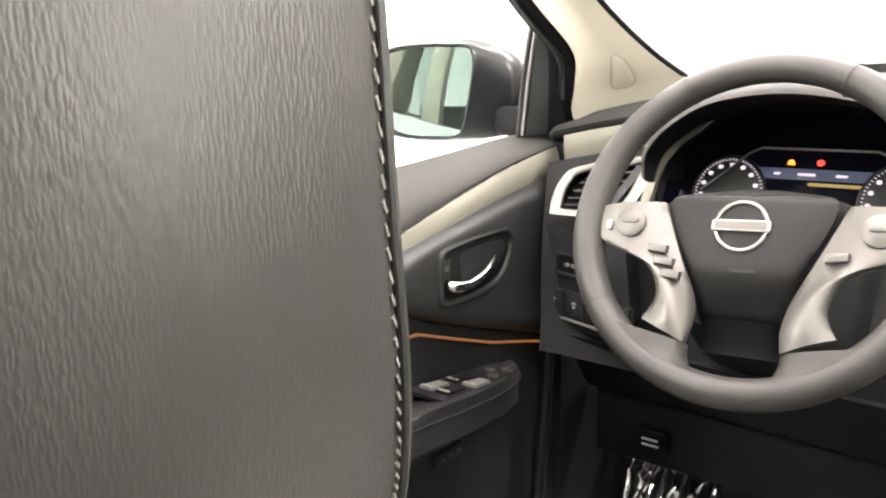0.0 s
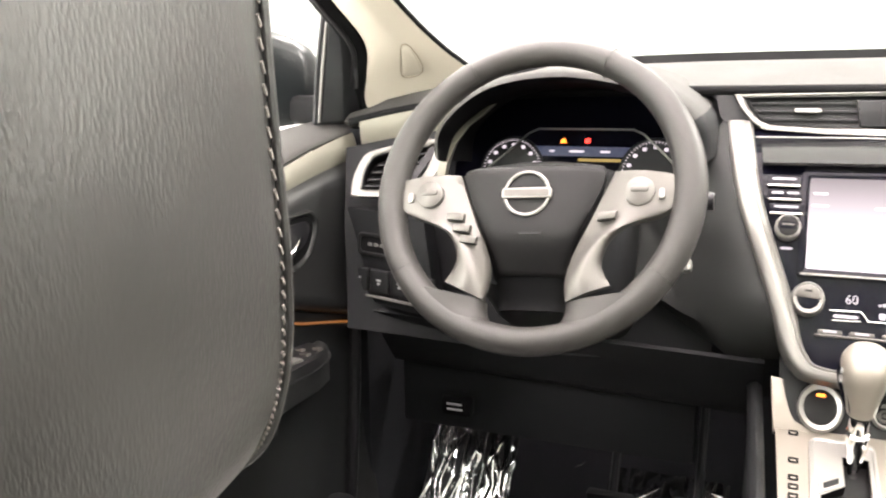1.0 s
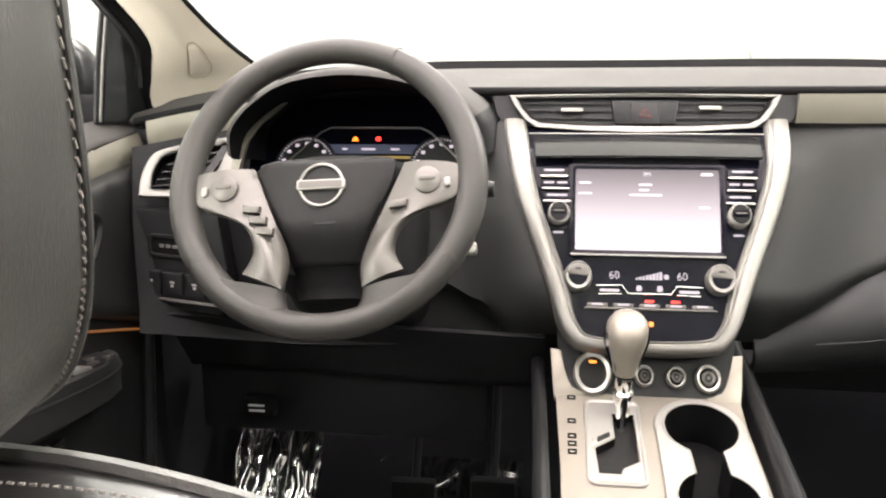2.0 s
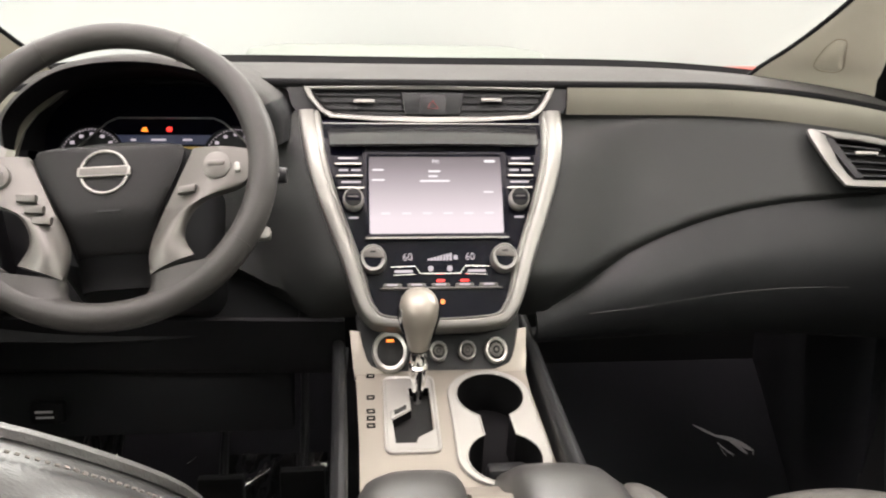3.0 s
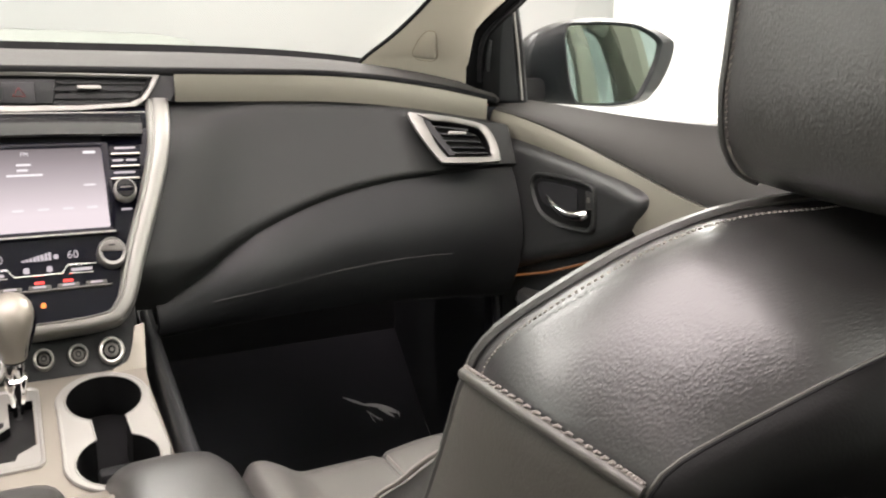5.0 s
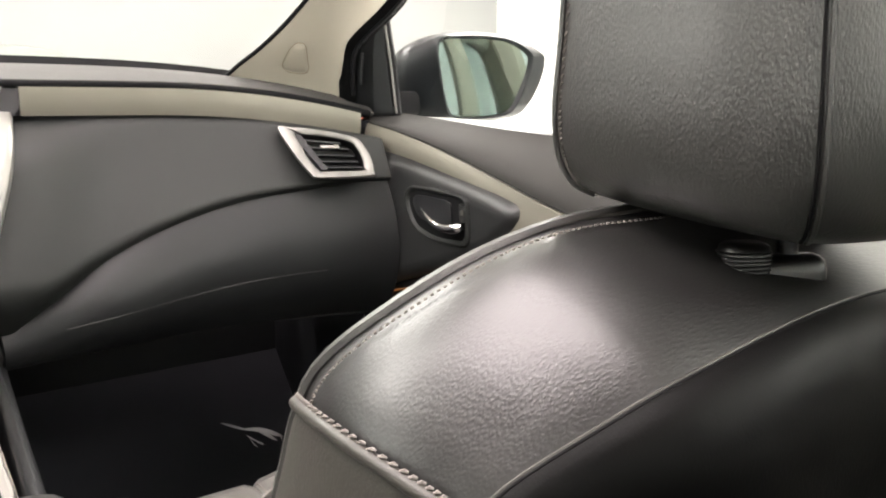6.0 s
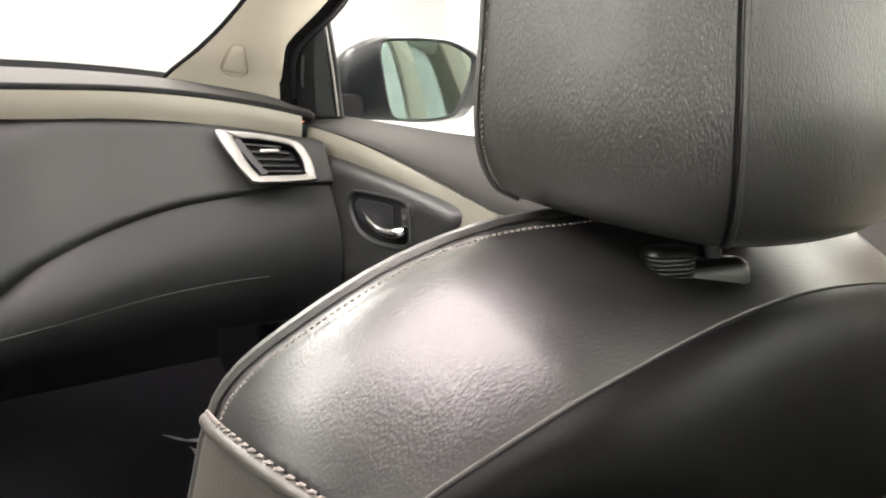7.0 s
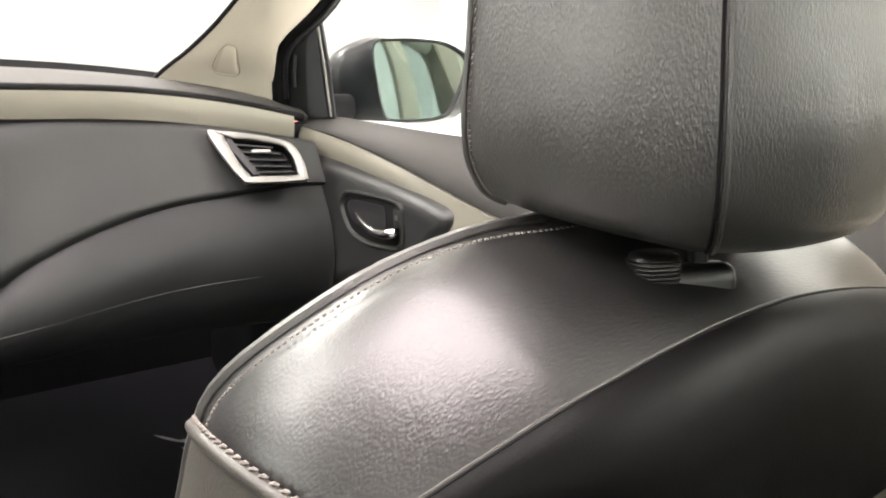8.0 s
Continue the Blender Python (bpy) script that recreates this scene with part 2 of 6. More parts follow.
def band(outer, inner, place, d0, d1, bevel=0.0, inner_d=None):
    """A frame between two outlines with as many points."""
    bm = bmesh.new()
    n = len(outer)
    di = d1 if inner_d is None else inner_d
    ob, of = [bm.verts.new(place(*p, d0)) for p in outer], [bm.verts.new(place(*p, d1)) for p in outer]
    ib, jf = [bm.verts.new(place(*p, d0)) for p in inner], [bm.verts.new(place(*p, di)) for p in inner]
    edges = []
    for i in range(n):
        j = (i + 1) % n
        bm.faces.new((ob[i], ob[j], of[j], of[i]))
        f = bm.faces.new((of[i], of[j], jf[j], jf[i]))
        bm.faces.new((jf[i], jf[j], ib[j], ib[i]))
        bm.faces.new((ib[i], ib[j], ob[j], ob[i]))
        edges += [e for e in f.edges if set(e.verts) in ({of[i], of[j]}, {jf[i], jf[j]})]
    if bevel:
        bmesh.ops.bevel(bm, geom=list(set(edges)), offset=bevel, segments=2, affect="EDGES", profile=0.5)
    return bm


def rounded(w, h, r, n=5, cx=0.0, cy=0.0):
    """A rectangle with round corners, about (cx, cy)."""
    out = []
    for sx, sy, a0 in ((1, 1, 0), (-1, 1, 90), (-1, -1, 180), (1, -1, 270)):
        for k in range(n):
            a = radians(a0 + 90 * k / (n - 1))
            out.append((cx + sx * (w / 2 - r) + r * math.cos(a), cy + sy * (h / 2 - r) + r * math.sin(a)))
    return out


def circle(r, n=24, cx=0.0, cy=0.0):
    return [(cx + r * math.cos(2 * math.pi * k / n), cy + r * math.sin(2 * math.pi * k / n)) for k in range(n)]


def turned(profile, place, n=28, cx=0.0, cy=0.0):
    """A lathed solid: profile of (radius, depth) from back to face."""
    return loft([[place(cx + r * math.cos(2 * math.pi * k / n), cy + r * math.sin(2 * math.pi * k / n), d) for k in range(n)] for r, d in profile])


def block(x0, x1, y0, y1, z0, z1, bevel=0.0, seg=2):
    bm = bmesh.new()
    bmesh.ops.create_cube(bm, size=1)
    for v in bm.verts:
        v.co = (x0 + (v.co.x + 0.5) * (x1 - x0), y0 + (v.co.y + 0.5) * (y1 - y0), z0 + (v.co.z + 0.5) * (z1 - z0))
    if bevel:
        bmesh.ops.bevel(bm, geom=bm.edges[:], offset=bevel, segments=seg, affect="EDGES", profile=0.5)
    return bm


def joined(bms):
    """Several bmeshes as one."""
    out = bmesh.new()
    for b in bms:
        me = bpy.data.meshes.new("tmp")
        b.to_mesh(me)
        b.free()
        out.from_mesh(me)
        bpy.data.meshes.remove(me)
    return out


def letters(body, size, place, depth=0.0006):
    """Raised writing in the built-in font, laid out by place(a, b, d)."""
    cu = bpy.data.curves.new("writing", "FONT")
    cu.body, cu.size, cu.align_x, cu.align_y, cu.resolution_u = body, size, "CENTER", "CENTER", 2
    tmp = new("writing", cu)
    dg = bpy.context.evaluated_depsgraph_get()
    me = bpy.data.meshes.new_from_object(tmp.evaluated_get(dg))
    bm = bmesh.new()
    bm.from_mesh(me)
    for v in bm.verts:
        v.co = place(v.co.x, v.co.y, depth)
    bpy.data.objects.remove(tmp)
    bpy.data.curves.remove(cu)
    bpy.data.meshes.remove(me)
    return bm


def smooth01(a, b, x):
    t = min(1.0, max(0.0, (x - a) / (b - a)))
    return t * t * (3 - 2 * t)


# ---- the dashboard's shape, used by all that sits on it ----
def z_lip(x):
    """Height of the front lip of the top pad."""
    return 0.887 - 0.042 * (max(0.0, abs(x) - 0.40) / 0.37) ** 2


def y_lip(x):
    return 1.135 - 0.02 * (x / 0.77) ** 2


def y_glass(x):
    """The windshield's foot, in plan."""
    return 1.50 - 0.35 * (abs(x) / 0.80) ** 2.2


def z_glass(x):
    return 0.936 - 0.078 * (abs(x) / 0.80) ** 4


def y_dash(x, z):
    """The upper dash face."""
    a = abs(x)
    return 1.118 - 0.45 * (0.838 - z) - 0.06 * (max(0.0, a - 0.45) / 0.3) ** 2


def z_crease(x):
    """The sweeping crease across the passenger's side."""
    return 0.709 - 0.165 * (max(0.0, 0.765 - abs(x)) / 0.6) ** 2.5 + 0.010 * smooth01(0.60, 0.76, abs(x))


FR_OUT = [(-0.204, 0.838), (-0.180, 0.744), (-0.136, 0.630), (-0.117, 0.580), (-0.103, 0.559), (-0.080, 0.548), (0.0, 0.544)]


def x_frame(z):
    """Half width of the centre stack's silver frame at a height."""
    for (a, p), (b, q) in zip(FR_OUT, FR_OUT[1:]):
        if q <= z <= p:
            return -(a + (b - a) * (p - z) / (p - q))
    return 0.204 if z > 0.838 else 0.100


SN = Vector((0, -0.905, 0.4255))


def on_stack(x, z, d=0.0):
    """A point of the centre stack's face: x across, z its height, d proud of it."""
    y = 0.976 + 0.47 * (z - 0.635) + 9.0 * max(0.0, z - 0.76) ** 2
    return Vector((x, y, z)) + d * SN


def on_console(x, y, d=0.0):
    """A point of the centre console's top: d above it."""
    return Vector((x, y, 0.438 + 0.30 * (y - 0.781))) + d * Vector((0, -0.287, 0.958))


# ---- showroom round the car ----
solid("showroom_floor", block(-6, 6, -6, 7.0, FLOOR_Z - 0.1, FLOOR_Z), FLOORMAT, "pale glossy showroom floor", "floor", kind="structure")
solid("showroom_ceiling", block(-6, 6, -6, 7.0, CEIL_Z, CEIL_Z + 0.1), WHITEWALL, "white showroom ceiling", "ceiling", kind="structure")
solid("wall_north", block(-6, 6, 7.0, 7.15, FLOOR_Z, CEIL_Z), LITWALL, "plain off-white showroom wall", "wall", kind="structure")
solid("wall_south", block(-6, 6, -6.15, -6.0, FLOOR_Z, CEIL_Z), SOUTHWALL, "plain white showroom wall with added glow", "wall", kind="structure")
solid("wall_west", block(-6.15, -6, -6.15, 7.15, FLOOR_Z, CEIL_Z), WESTWALL, "plain white showroom wall with added glow", "wall", kind="structure")
solid("wall_east", block(6, 6.15, -6.15, 7.15, FLOOR_Z, CEIL_Z), SIDEWALL, "plain white showroom wall with added glow", "wall", kind="structure")

# ---- what stands beyond the windshield ----
def parked_car(name, cx, cy, w, top, length, material, label):
    """A car seen end-on beyond the glass: body, cabin and glazing."""
    c = thing(name, (cx, cy, FLOOR_Z), label, "car")
    prof = [(-0.5, 0.28), (-0.5, 0.80), (-0.47, 0.95), (-0.43, 1.00), (-0.36, top - 0.10), (-0.31, top - 0.02), (-0.20, top), (0.20, top), (0.31, top - 0.02), (0.36, top - 0.10), (0.43, 1.00), (0.47, 0.95), (0.5, 0.80), (0.5, 0.28)]
    ln = [(x.x * w, x.z) for x in spline([(a, 0, b) for a, b in prof], 40)]
    part("body", loft([[Vector((cx + a * k, cy + y, FLOOR_Z + 0.28 + (b - 0.28) * h)) for a, b in ln] for y, k, h in ((0.0, 0.86, 0.60), (0.08, 0.96, 0.66), (0.5, 1.0, 0.70), (0.75, 1.0, 0.98), (0.95, 1.0, 1.0), (length - 0.5, 1.0, 1.0), (length - 0.1, 0.97, 0.75), (length, 0.88, 0.62))]), material, c, smooth=60)
    for s in (-1, 1):
        part("wheel", turned([(0.30, -0.10), (0.33, -0.06), (0.33, 0.06), (0.30, 0.10)], lambda a, b, d, q=s: Vector((cx + q * (w * 0.44) + d, cy + 0.75 + a, FLOOR_Z + 0.33 + b)), 20), RUBBER, c)
    return c


parked_car("parked_van", 0.12, 4.9, 3.0, 1.70, 1.8, PALE, "pale parked van washed out by the light")
parked_car("parked_car", 3.05, 4.9, 1.75, 1.575, 1.8, REDPAINT, "red parked car against the white wall")

# ---- car shell: floor, firewall, roof, rear ----
solid("car_floor", joined([block(-0.80, 0.80, -1.5, 1.50, -0.06, 0.0), grid(lambda u, v: Vector((-0.80 + 1.6 * u, 1.30 + 0.30 * v, 0.0 + 0.33 * v)), 2, 6, 0.01)]), CARPET,
      "black carpeted car floor with rising toe board", "floor", kind="structure")
for sx in (-1, 1):
    solid("kick_panel", block(min(sx * 0.775, sx * 0.87), max(sx * 0.775, sx * 0.87), 1.122, 1.58, -0.06, 0.825), CARPET, "black carpeted kick panel beside the footwell", "wall", kind="structure")
solid("firewall", block(-0.85, 0.85, 1.545, 1.60, -0.06, 0.90), LOWER, "black firewall behind the footwells", "wall", kind="structure")


def roof_at(u, v):
    x = -0.62 + 1.24 * u
    y = 0.42 - 2.0 * v
    return Vector((x, y, 1.33 - 0.10 * (x / 0.62) ** 2 - 0.04 * (v - 0.35) ** 2))


def roof_frame():
    """Headliner with an unseen sunroof opening, sized to pass lamp light to the seats."""
    bm = grid(roof_at, 32, 41)
    inside = [f for f in bm.faces if abs(f.calc_center_median().x) < 0.40 and -0.24 < f.calc_center_median().y < 0.37]
    bmesh.ops.delete(bm, geom=inside, context="FACES")
    bmesh.ops.recalc_face_normals(bm, faces=bm.faces)
    bmesh.ops.solidify(bm, geom=bm.faces[:], thickness=0.03)
    return bm


solid("headliner", roof_frame(), CLOTH, "beige cloth headliner round an unseen roof opening", "ceiling", kind="structure")
roof_pane = solid("roof_glass", grid(lambda u, v: roof_at(0.14 + 0.72 * u, 0.015 + 0.330 * v) + Vector((0, 0, 0.034)), 8, 8), PANE, "clear glass of the unseen roof opening", "window", kind="structure")
roof_pane.visible_shadow = False
# Unseen rails, added to keep side window light off the seat's shoulder.
for sx in (-1, 1):
    rail_path = spline([(sx * 0.600, 0.44, 1.205), (sx * 0.632, 0.20, 1.200), (sx * 0.640, -0.30, 1.190), (sx * 0.635, -0.90, 1.180), (sx * 0.610, -1.50, 1.190)], 24)
    solid("unseen_roof_rail", loft([[p + Vector((sx * 0.030 * math.cos(a), 0, 0.062 * math.sin(a))) for a in [2 * math.pi * k / 14 for k in range(14)]] for p in rail_path]), CLOTH, "unseen beige roof rail, added to block side light", "trim", kind="structure", smooth=60)
solid("rear_hatch", block(-0.80, 0.80, -1.62, -1.55, -0.06, 0.72), LOWER, "black lower trim of the rear hatch", "wall", kind="structure")
for sx in (-1, 1):
    solid("rear_side_wall", block(min(sx * 0.80, sx * 0.86), max(sx * 0.80, sx * 0.86), -1.6, -0.24, -0.06, 0.80), LOWER, "black rear door trim panel", "wall", kind="structure")
    # Passenger's pillar, unseen, is set further forward to block window light on the seat.
    b_path = [Vector((sx * x, y + 0.05 + 0.06 * sx, z)) for x, y, z in ((0.805, -0.13, 0.60), (0.80, -0.15, 0.80), (0.755, -0.18, 1.00), (0.68, -0.22, 1.15), (0.60, -0.25, 1.25))]
    solid("center_pillar", loft([[p + Vector((sx * 0.030 * math.cos(a), w * math.sin(a), 0)) for a in [2 * math.pi * k / 16 for k in range(16)]] for p, w in zip(spline(b_path, 12), [0.13 - 0.005 * k for k in range(12)])]), PILLAR, "beige centre pillar trim", "pillar", kind="structure", smooth=60)
    c_path = [Vector((sx * 0.80, -1.45, 0.75)), Vector((sx * 0.70, -1.48, 1.10)), Vector((sx * 0.60, -1.50, 1.25))]
    solid("rear_pillar", tube(spline(c_path, 8), 0.10, 8), PILLAR, "beige rear pillar trim", "pillar", kind="structure")
for sx in (-1, 1):
    rear_pane = solid("rear_side_window", grid(lambda u, v: Vector((sx * (0.83 - 0.20 * v), -0.22 - 1.23 * u, 0.80 + 0.42 * v)), 2, 2), TINT, "tinted rear side window glass", "window", kind="structure")
solid("hatch_window", grid(lambda u, v: Vector((-0.62 + 1.24 * u, -1.58 + 0.02 * v, 0.72 + 0.50 * v)), 2, 2), TINT, "tinted hatch window glass", "window", kind="structure")
rear = thing("rear_bench", (0, -0.95, 0.0), "black leather rear bench seat", "seat")
part("cushion", block(-0.66, 0.66, -1.10, -0.62, 0.02, 0.36, 0.05, 3), LEATHER, rear)
part("backrest", loft([[Vector((x, y - 0.35 * (z - 0.36), z)) for x, y in rounded(1.32, 0.16, 0.06, 4, 0, -1.12)] for z in (0.34, 0.5, 0.7, 0.80)]), LEATHER, rear)


# ---- windshield and its surround ----
def windshield_at(u, v):
    x0 = -0.66 + 1.32 * u
    y0, z0 = y_glass(x0), z_glass(x0) + 0.002
    x1 = x0 * 0.86
    y1, z1 = 0.44, 1.325 - 0.10 * (x1 / 0.62) ** 2
    return Vector((x0 + (x1 - x0) * v, y0 + (y1 - y0) * v, z0 + (z1 - z0) * v + 0.05 * math.sin(math.pi * v)))


ws = thing("windshield", (0, 1.45, 0.93), "clear laminated windshield with a black seal at its foot", "windshield")
ws_glass = part("glass", grid(windshield_at, 20, 8), PANE, ws)
ws_glass.visible_shadow = False
part("seal_strip", grid(lambda u, v: windshield_at(u, 0.0) + Vector((0, -0.010 * v - 0.004, -0.012 + 0.016 * (1 - v))), 40, 2, 0.004), RUBBER, ws, "black seal strip along the foot of the glass")

for sx in (-1, 1):
    seal = spline([(sx * 0.772, 1.075, 0.50), (sx * 0.768, 1.050, 0.34), (sx * 0.768, 1.02, 0.18), (sx * 0.772, 0.95, 0.06), (sx * 0.778, 0.80, 0.02), (sx * 0.778, 0.30, 0.015)], 30)
    solid("door_seal", tube(seal, 0.010, 8), BLACK, "black rubber door seal along the sill", "trim", kind="structure")

# Lighter than the panel: the highlight on the glove box seam, painted in.
SEAMLINE = surface("seam_edge_highlight", (0.017, 0.018, 0.017), 0.45, spec=0.3)

# ---- dashboard ----
dash = thing("dashboard", (0, 1.15, 0.45), "dark grey soft-touch dashboard with champagne trim strips", "dashboard")


def top_pad_at(u, v):
    x = -0.80 + 1.60 * u
    y0, z0, y1, z1 = y_lip(x), z_lip(x), y_glass(x), z_glass(x) - 0.006
    w = v
    bulge = 0.010 * math.sin(math.pi * w) if y1 - y0 > 0.08 else 0.004 * math.sin(math.pi * w)
    return Vector((x, y0 + (y1 - y0) * w, z0 + (z1 - z0) * w + bulge))


part("top_pad", grid(top_pad_at, 60, 12, 0.008), TOPPAD, dash)
part("pad_lip", tube([(x, y_lip(x) + 0.002, z_lip(x) - 0.004) for x in [-0.79 + 1.58 * k / 60 for k in range(61)]], 0.0075, 10), RUBBER, dash, "dark lip under the top pad")


def strip_at(x0, x1, top, bottom):
    def fn(u, v):
        x = x0 + (x1 - x0) * u
        zt, zb = z_lip(x) + top, z_lip(x) + bottom
        return Vector((x, y_lip(x) - 0.010 + 0.004 * v - 0.0018 * math.sin(math.pi * v), zt + (zb - zt) * v))
    return fn


part("trim_strip", grid(strip_at(0.215, 0.764, -0.008, -0.048), 40, 7, 0.006), BEIGE, dash, "champagne satin trim strip")
part("trim_strip", grid(strip_at(-0.764, -0.585, -0.008, -0.048), 24, 7, 0.006), BEIGE, dash, "champagne satin trim strip")


def upper_face(x0, x1):
    def fn(u, v):
        xi = x_frame(0.838 - 0.282 * v) - 0.002
        x = xi + (x1 - xi) * u
        zt = z_lip(x) - 0.049
        zb = max(z_crease(x), 0.545 - 0.03 * u)
        z = zt + (zb - zt) * v
        near = (1 - smooth01(0.0, 0.30, u)) * smooth01(0.55, 0.62, z)
        roll = near * (on_stack(0, z).y + 0.010 - y_dash(x, z)) + 0.012 * (1 - min(1.0, v / 0.06)) ** 2 + 0.024 * max(0.0, (v - 0.86) / 0.14) ** 2.0
        return Vector((x, y_dash(x, z) + roll, z))
    return fn


part("passenger_panel", grid(upper_face(0.150, 0.766), 50, 26, 0.010), DASH, dash, "smooth dark grey passenger dash panel")


def glove_at(u, v):
    x = 0.150 + 0.616 * u
    zc = max(z_crease(x), 0.539 - 0.03 * u)
    zb = 0.505 - 0.012 * u
    z = zc + 0.006 + (zb - zc - 0.006) * v
    depth = y_dash(x, zc) + 0.034 - (0.012 + 0.038 * smooth01(0.0, 0.30, u)) * math.sin(math.pi * min(1.0, v * 0.9 + 0.05)) + 0.06 * max(0.0, v - 0.75) ** 1.5
    return Vector((x, depth, z))


part("glove_panel", grid(glove_at, 44, 24, 0.010), LOWER, dash, "black lower panel round the glove box")

def glove_line(k):
    """The lid's seam, nearly level across the glove panel."""
    u = 0.13 + 0.67 * k / 30
    zc, zb = max(z_crease(0.150 + 0.616 * u), 0.539 - 0.03 * u) + 0.006, 0.505 - 0.012 * u
    z = 0.541 + 0.032 * (1 - (1 - k / 30) ** 1.6)
    return glove_at(u, min(0.95, max(0.05, (zc - z) / (zc - zb)))) + Vector((0, -0.0112, 0.004))


part("glove_seam", tube([glove_line(k) for k in range(31)], 0.0009, 6), SEAMLINE, dash, "upper seam of the glove box lid")
part("lower_panel", grid(lambda u, v: glove_at(u, 1.0) + Vector((0, 0.002 + 0.30 * v, -0.006 - 0.07 * v)), 30, 8, 0.006), LOWER, dash)


def left_face(u, v):
    x = -0.768 + 0.566 * u + 0.038 * v * (1 - u)
    zt = z_lip(x) - 0.049 - 0.10 * smooth01(-0.63, -0.59, x)
    zb = 0.53 - 0.02 * math.sin(math.pi * u)
    z = zt + (zb - zt) * v
    return Vector((x, y_dash(x, z) + 0.030 + 0.02 * smooth01(0.35, 1.0, v), z))


part("driver_panel", grid(left_face, 40, 22, 0.010), KNEE, dash, "dark panel behind the steering wheel")
# sloping cheek between the column and the stack
def cheek_at(u, v):
    xi = -x_frame(0.838 - 0.282 * v) + 0.002
    x = -0.590 + (xi + 0.590) * u
    zt, zb = 0.745 + 0.092 * smooth01(-0.245, -0.205, x), max(z_crease(x), 0.556 - 0.03 * (1 - u))
    z = zt + (zb - zt) * v
    near = smooth01(0.70, 1.0, u) * smooth01(0.55, 0.62, z)
    return Vector((x, y_dash(x, z) + near * (on_stack(0, z).y + 0.010 - y_dash(x, z)) + 0.014 * max(0.0, (v - 0.93) / 0.07) ** 2, z))


part("stack_cheek", grid(cheek_at, 60, 16, 0.010), DASH, dash, "dark grey panel between column and centre stack")
part("knee_panel", grid(lambda u, v: Vector((-0.70 + 0.565 * u, 0.994 + 0.10 * v + 0.16 * smooth01(0.9, 1.0, v), 0.562 - 0.125 * v - 0.015 * u)), 24, 14, 0.006), KNEE, dash, "black knee panel under the column")


def on_left(x, z, d=0.0):
    """A point of the switch panel left of the wheel."""
    return Vector((x, 0.984 + 0.30 * (-x - 0.62) - 0.06 * (0.70 - z) - d, z))


part("switch_panel", plate([(-0.752, 0.712), (-0.60, 0.712), (-0.58, 0.60), (-0.60, 0.565), (-0.728, 0.570), (-0.742, 0.62)], on_left, -0.03, 0.004, 0.004), KNEE, dash, "dark grey switch panel")
tray = part("coin_tray", band(rounded(0.085, 0.034, 0.008, 4, -0.682, 0.660), rounded(0.073, 0.024, 0.005, 4, -0.682, 0.660), on_left, 0.002, 0.008, 0.0015), DASH, dash)
part("tray_inside", plate(rounded(0.073, 0.024, 0.005, 4, -0.682, 0.660), on_left, 0.0045, 0.005), RUBBER, tray)
part("tray_marks", joined([plate(rounded(0.008, 0.005, 0.001, 2, -0.700 + 0.012 * k, 0.660), on_left, 0.005, 0.0065) for k in range(4)]), SILVER, tray)
bank = part("switch_bank", plate(rounded(0.165, 0.040, 0.004, 4, -0.660, 0.603), on_left, 0.002, 0.0065), BLACK, dash)
for k in range(4):
    sw = part("switch", plate(rounded(0.036, 0.034, 0.003, 4, -0.720 + 0.040 * k, 0.605), on_left, 0.006, 0.011, 0.002), LOWER, bank)
    part("symbol", joined([plate(rounded(0.009, 0.003, 0.001, 2, -0.720 + 0.040 * k, 0.608), on_left, 0.0111, 0.0115), plate(rounded(0.005, 0.004, 0.001, 2, -0.720 + 0.040 * k, 0.603), on_left, 0.0111, 0.0115)]), SWITCH, bank)
part("bank_edge", plate(rounded(0.165, 0.003, 0.001, 2, -0.660, 0.581), on_left, 0.004, 0.010), SILVER, bank)
lever = part("hood_release", block(-0.622, -0.570, 1.085, 1.11, 0.360, 0.395, 0.006), RUBBER, dash, "black hood release lever with white marks")
part("marks", joined([block(-0.612, -0.586, 1.0835, 1.0848, 0.380, 0.3832), block(-0.611, -0.585, 1.0835, 1.0848, 0.371, 0.374)]), SWITCH, lever)
part("lower_cover", joined([block(-0.70, -0.22, 1.10, 1.13, 0.33, 0.47, 0.01)]), KNEE, dash, "black cover under the driver's dash")


# ---- instrument cluster and its hood ----
cluster = thing("instrument_cluster", (-0.405, 1.10, 0.74), "black instrument cluster with two lit warning lamps", "instrument cluster")
HOOD_OUT = [(-0.600, 0.800), (-0.592, 0.835), (-0.548, 0.875), (-0.490, 0.906), (-0.406, 0.918), (-0.318, 0.906), (-0.262, 0.885), (-0.218, 0.848), (-0.212, 0.800)]
HOOD_IN = [(-0.572, 0.780), (-0.566, 0.822), (-0.532, 0.858), (-0.482, 0.882), (-0.406, 0.890), (-0.336, 0.882), (-0.284, 0.860), (-0.252, 0.822), (-0.248, 0.780)]
ho, hi = [spline([(a, 0, b) for a, b in h], 40) for h in (HOOD_OUT, HOOD_IN)]


def hood_rings():
    lay = []
    for f, y in ((0.0, 1.20), (0.0, 1.04), (0.10, 0.99), (0.28, 0.970), (0.48, 0.966), (0.62, 0.972), (0.85, 1.03), (1.05, 1.10)):
        ring = []
        for a, b in zip(ho, hi):
            p = a + (b - a) * f
            ring.append(Vector((p.x, y - 0.09 * smooth01(0.90, 0.78, p.z) * (-0.4 if y < 1.1 else 0.0), p.z + (0.012 if y > 1.1 and f == 0 else 0.0))))
        lay.append(ring)
    return lay


part("hood_end", loft([ring[33:] for ring in hood_rings()[:5]], False, False, closed=False), KNEE, cluster, "black end of the hood", smooth=60)
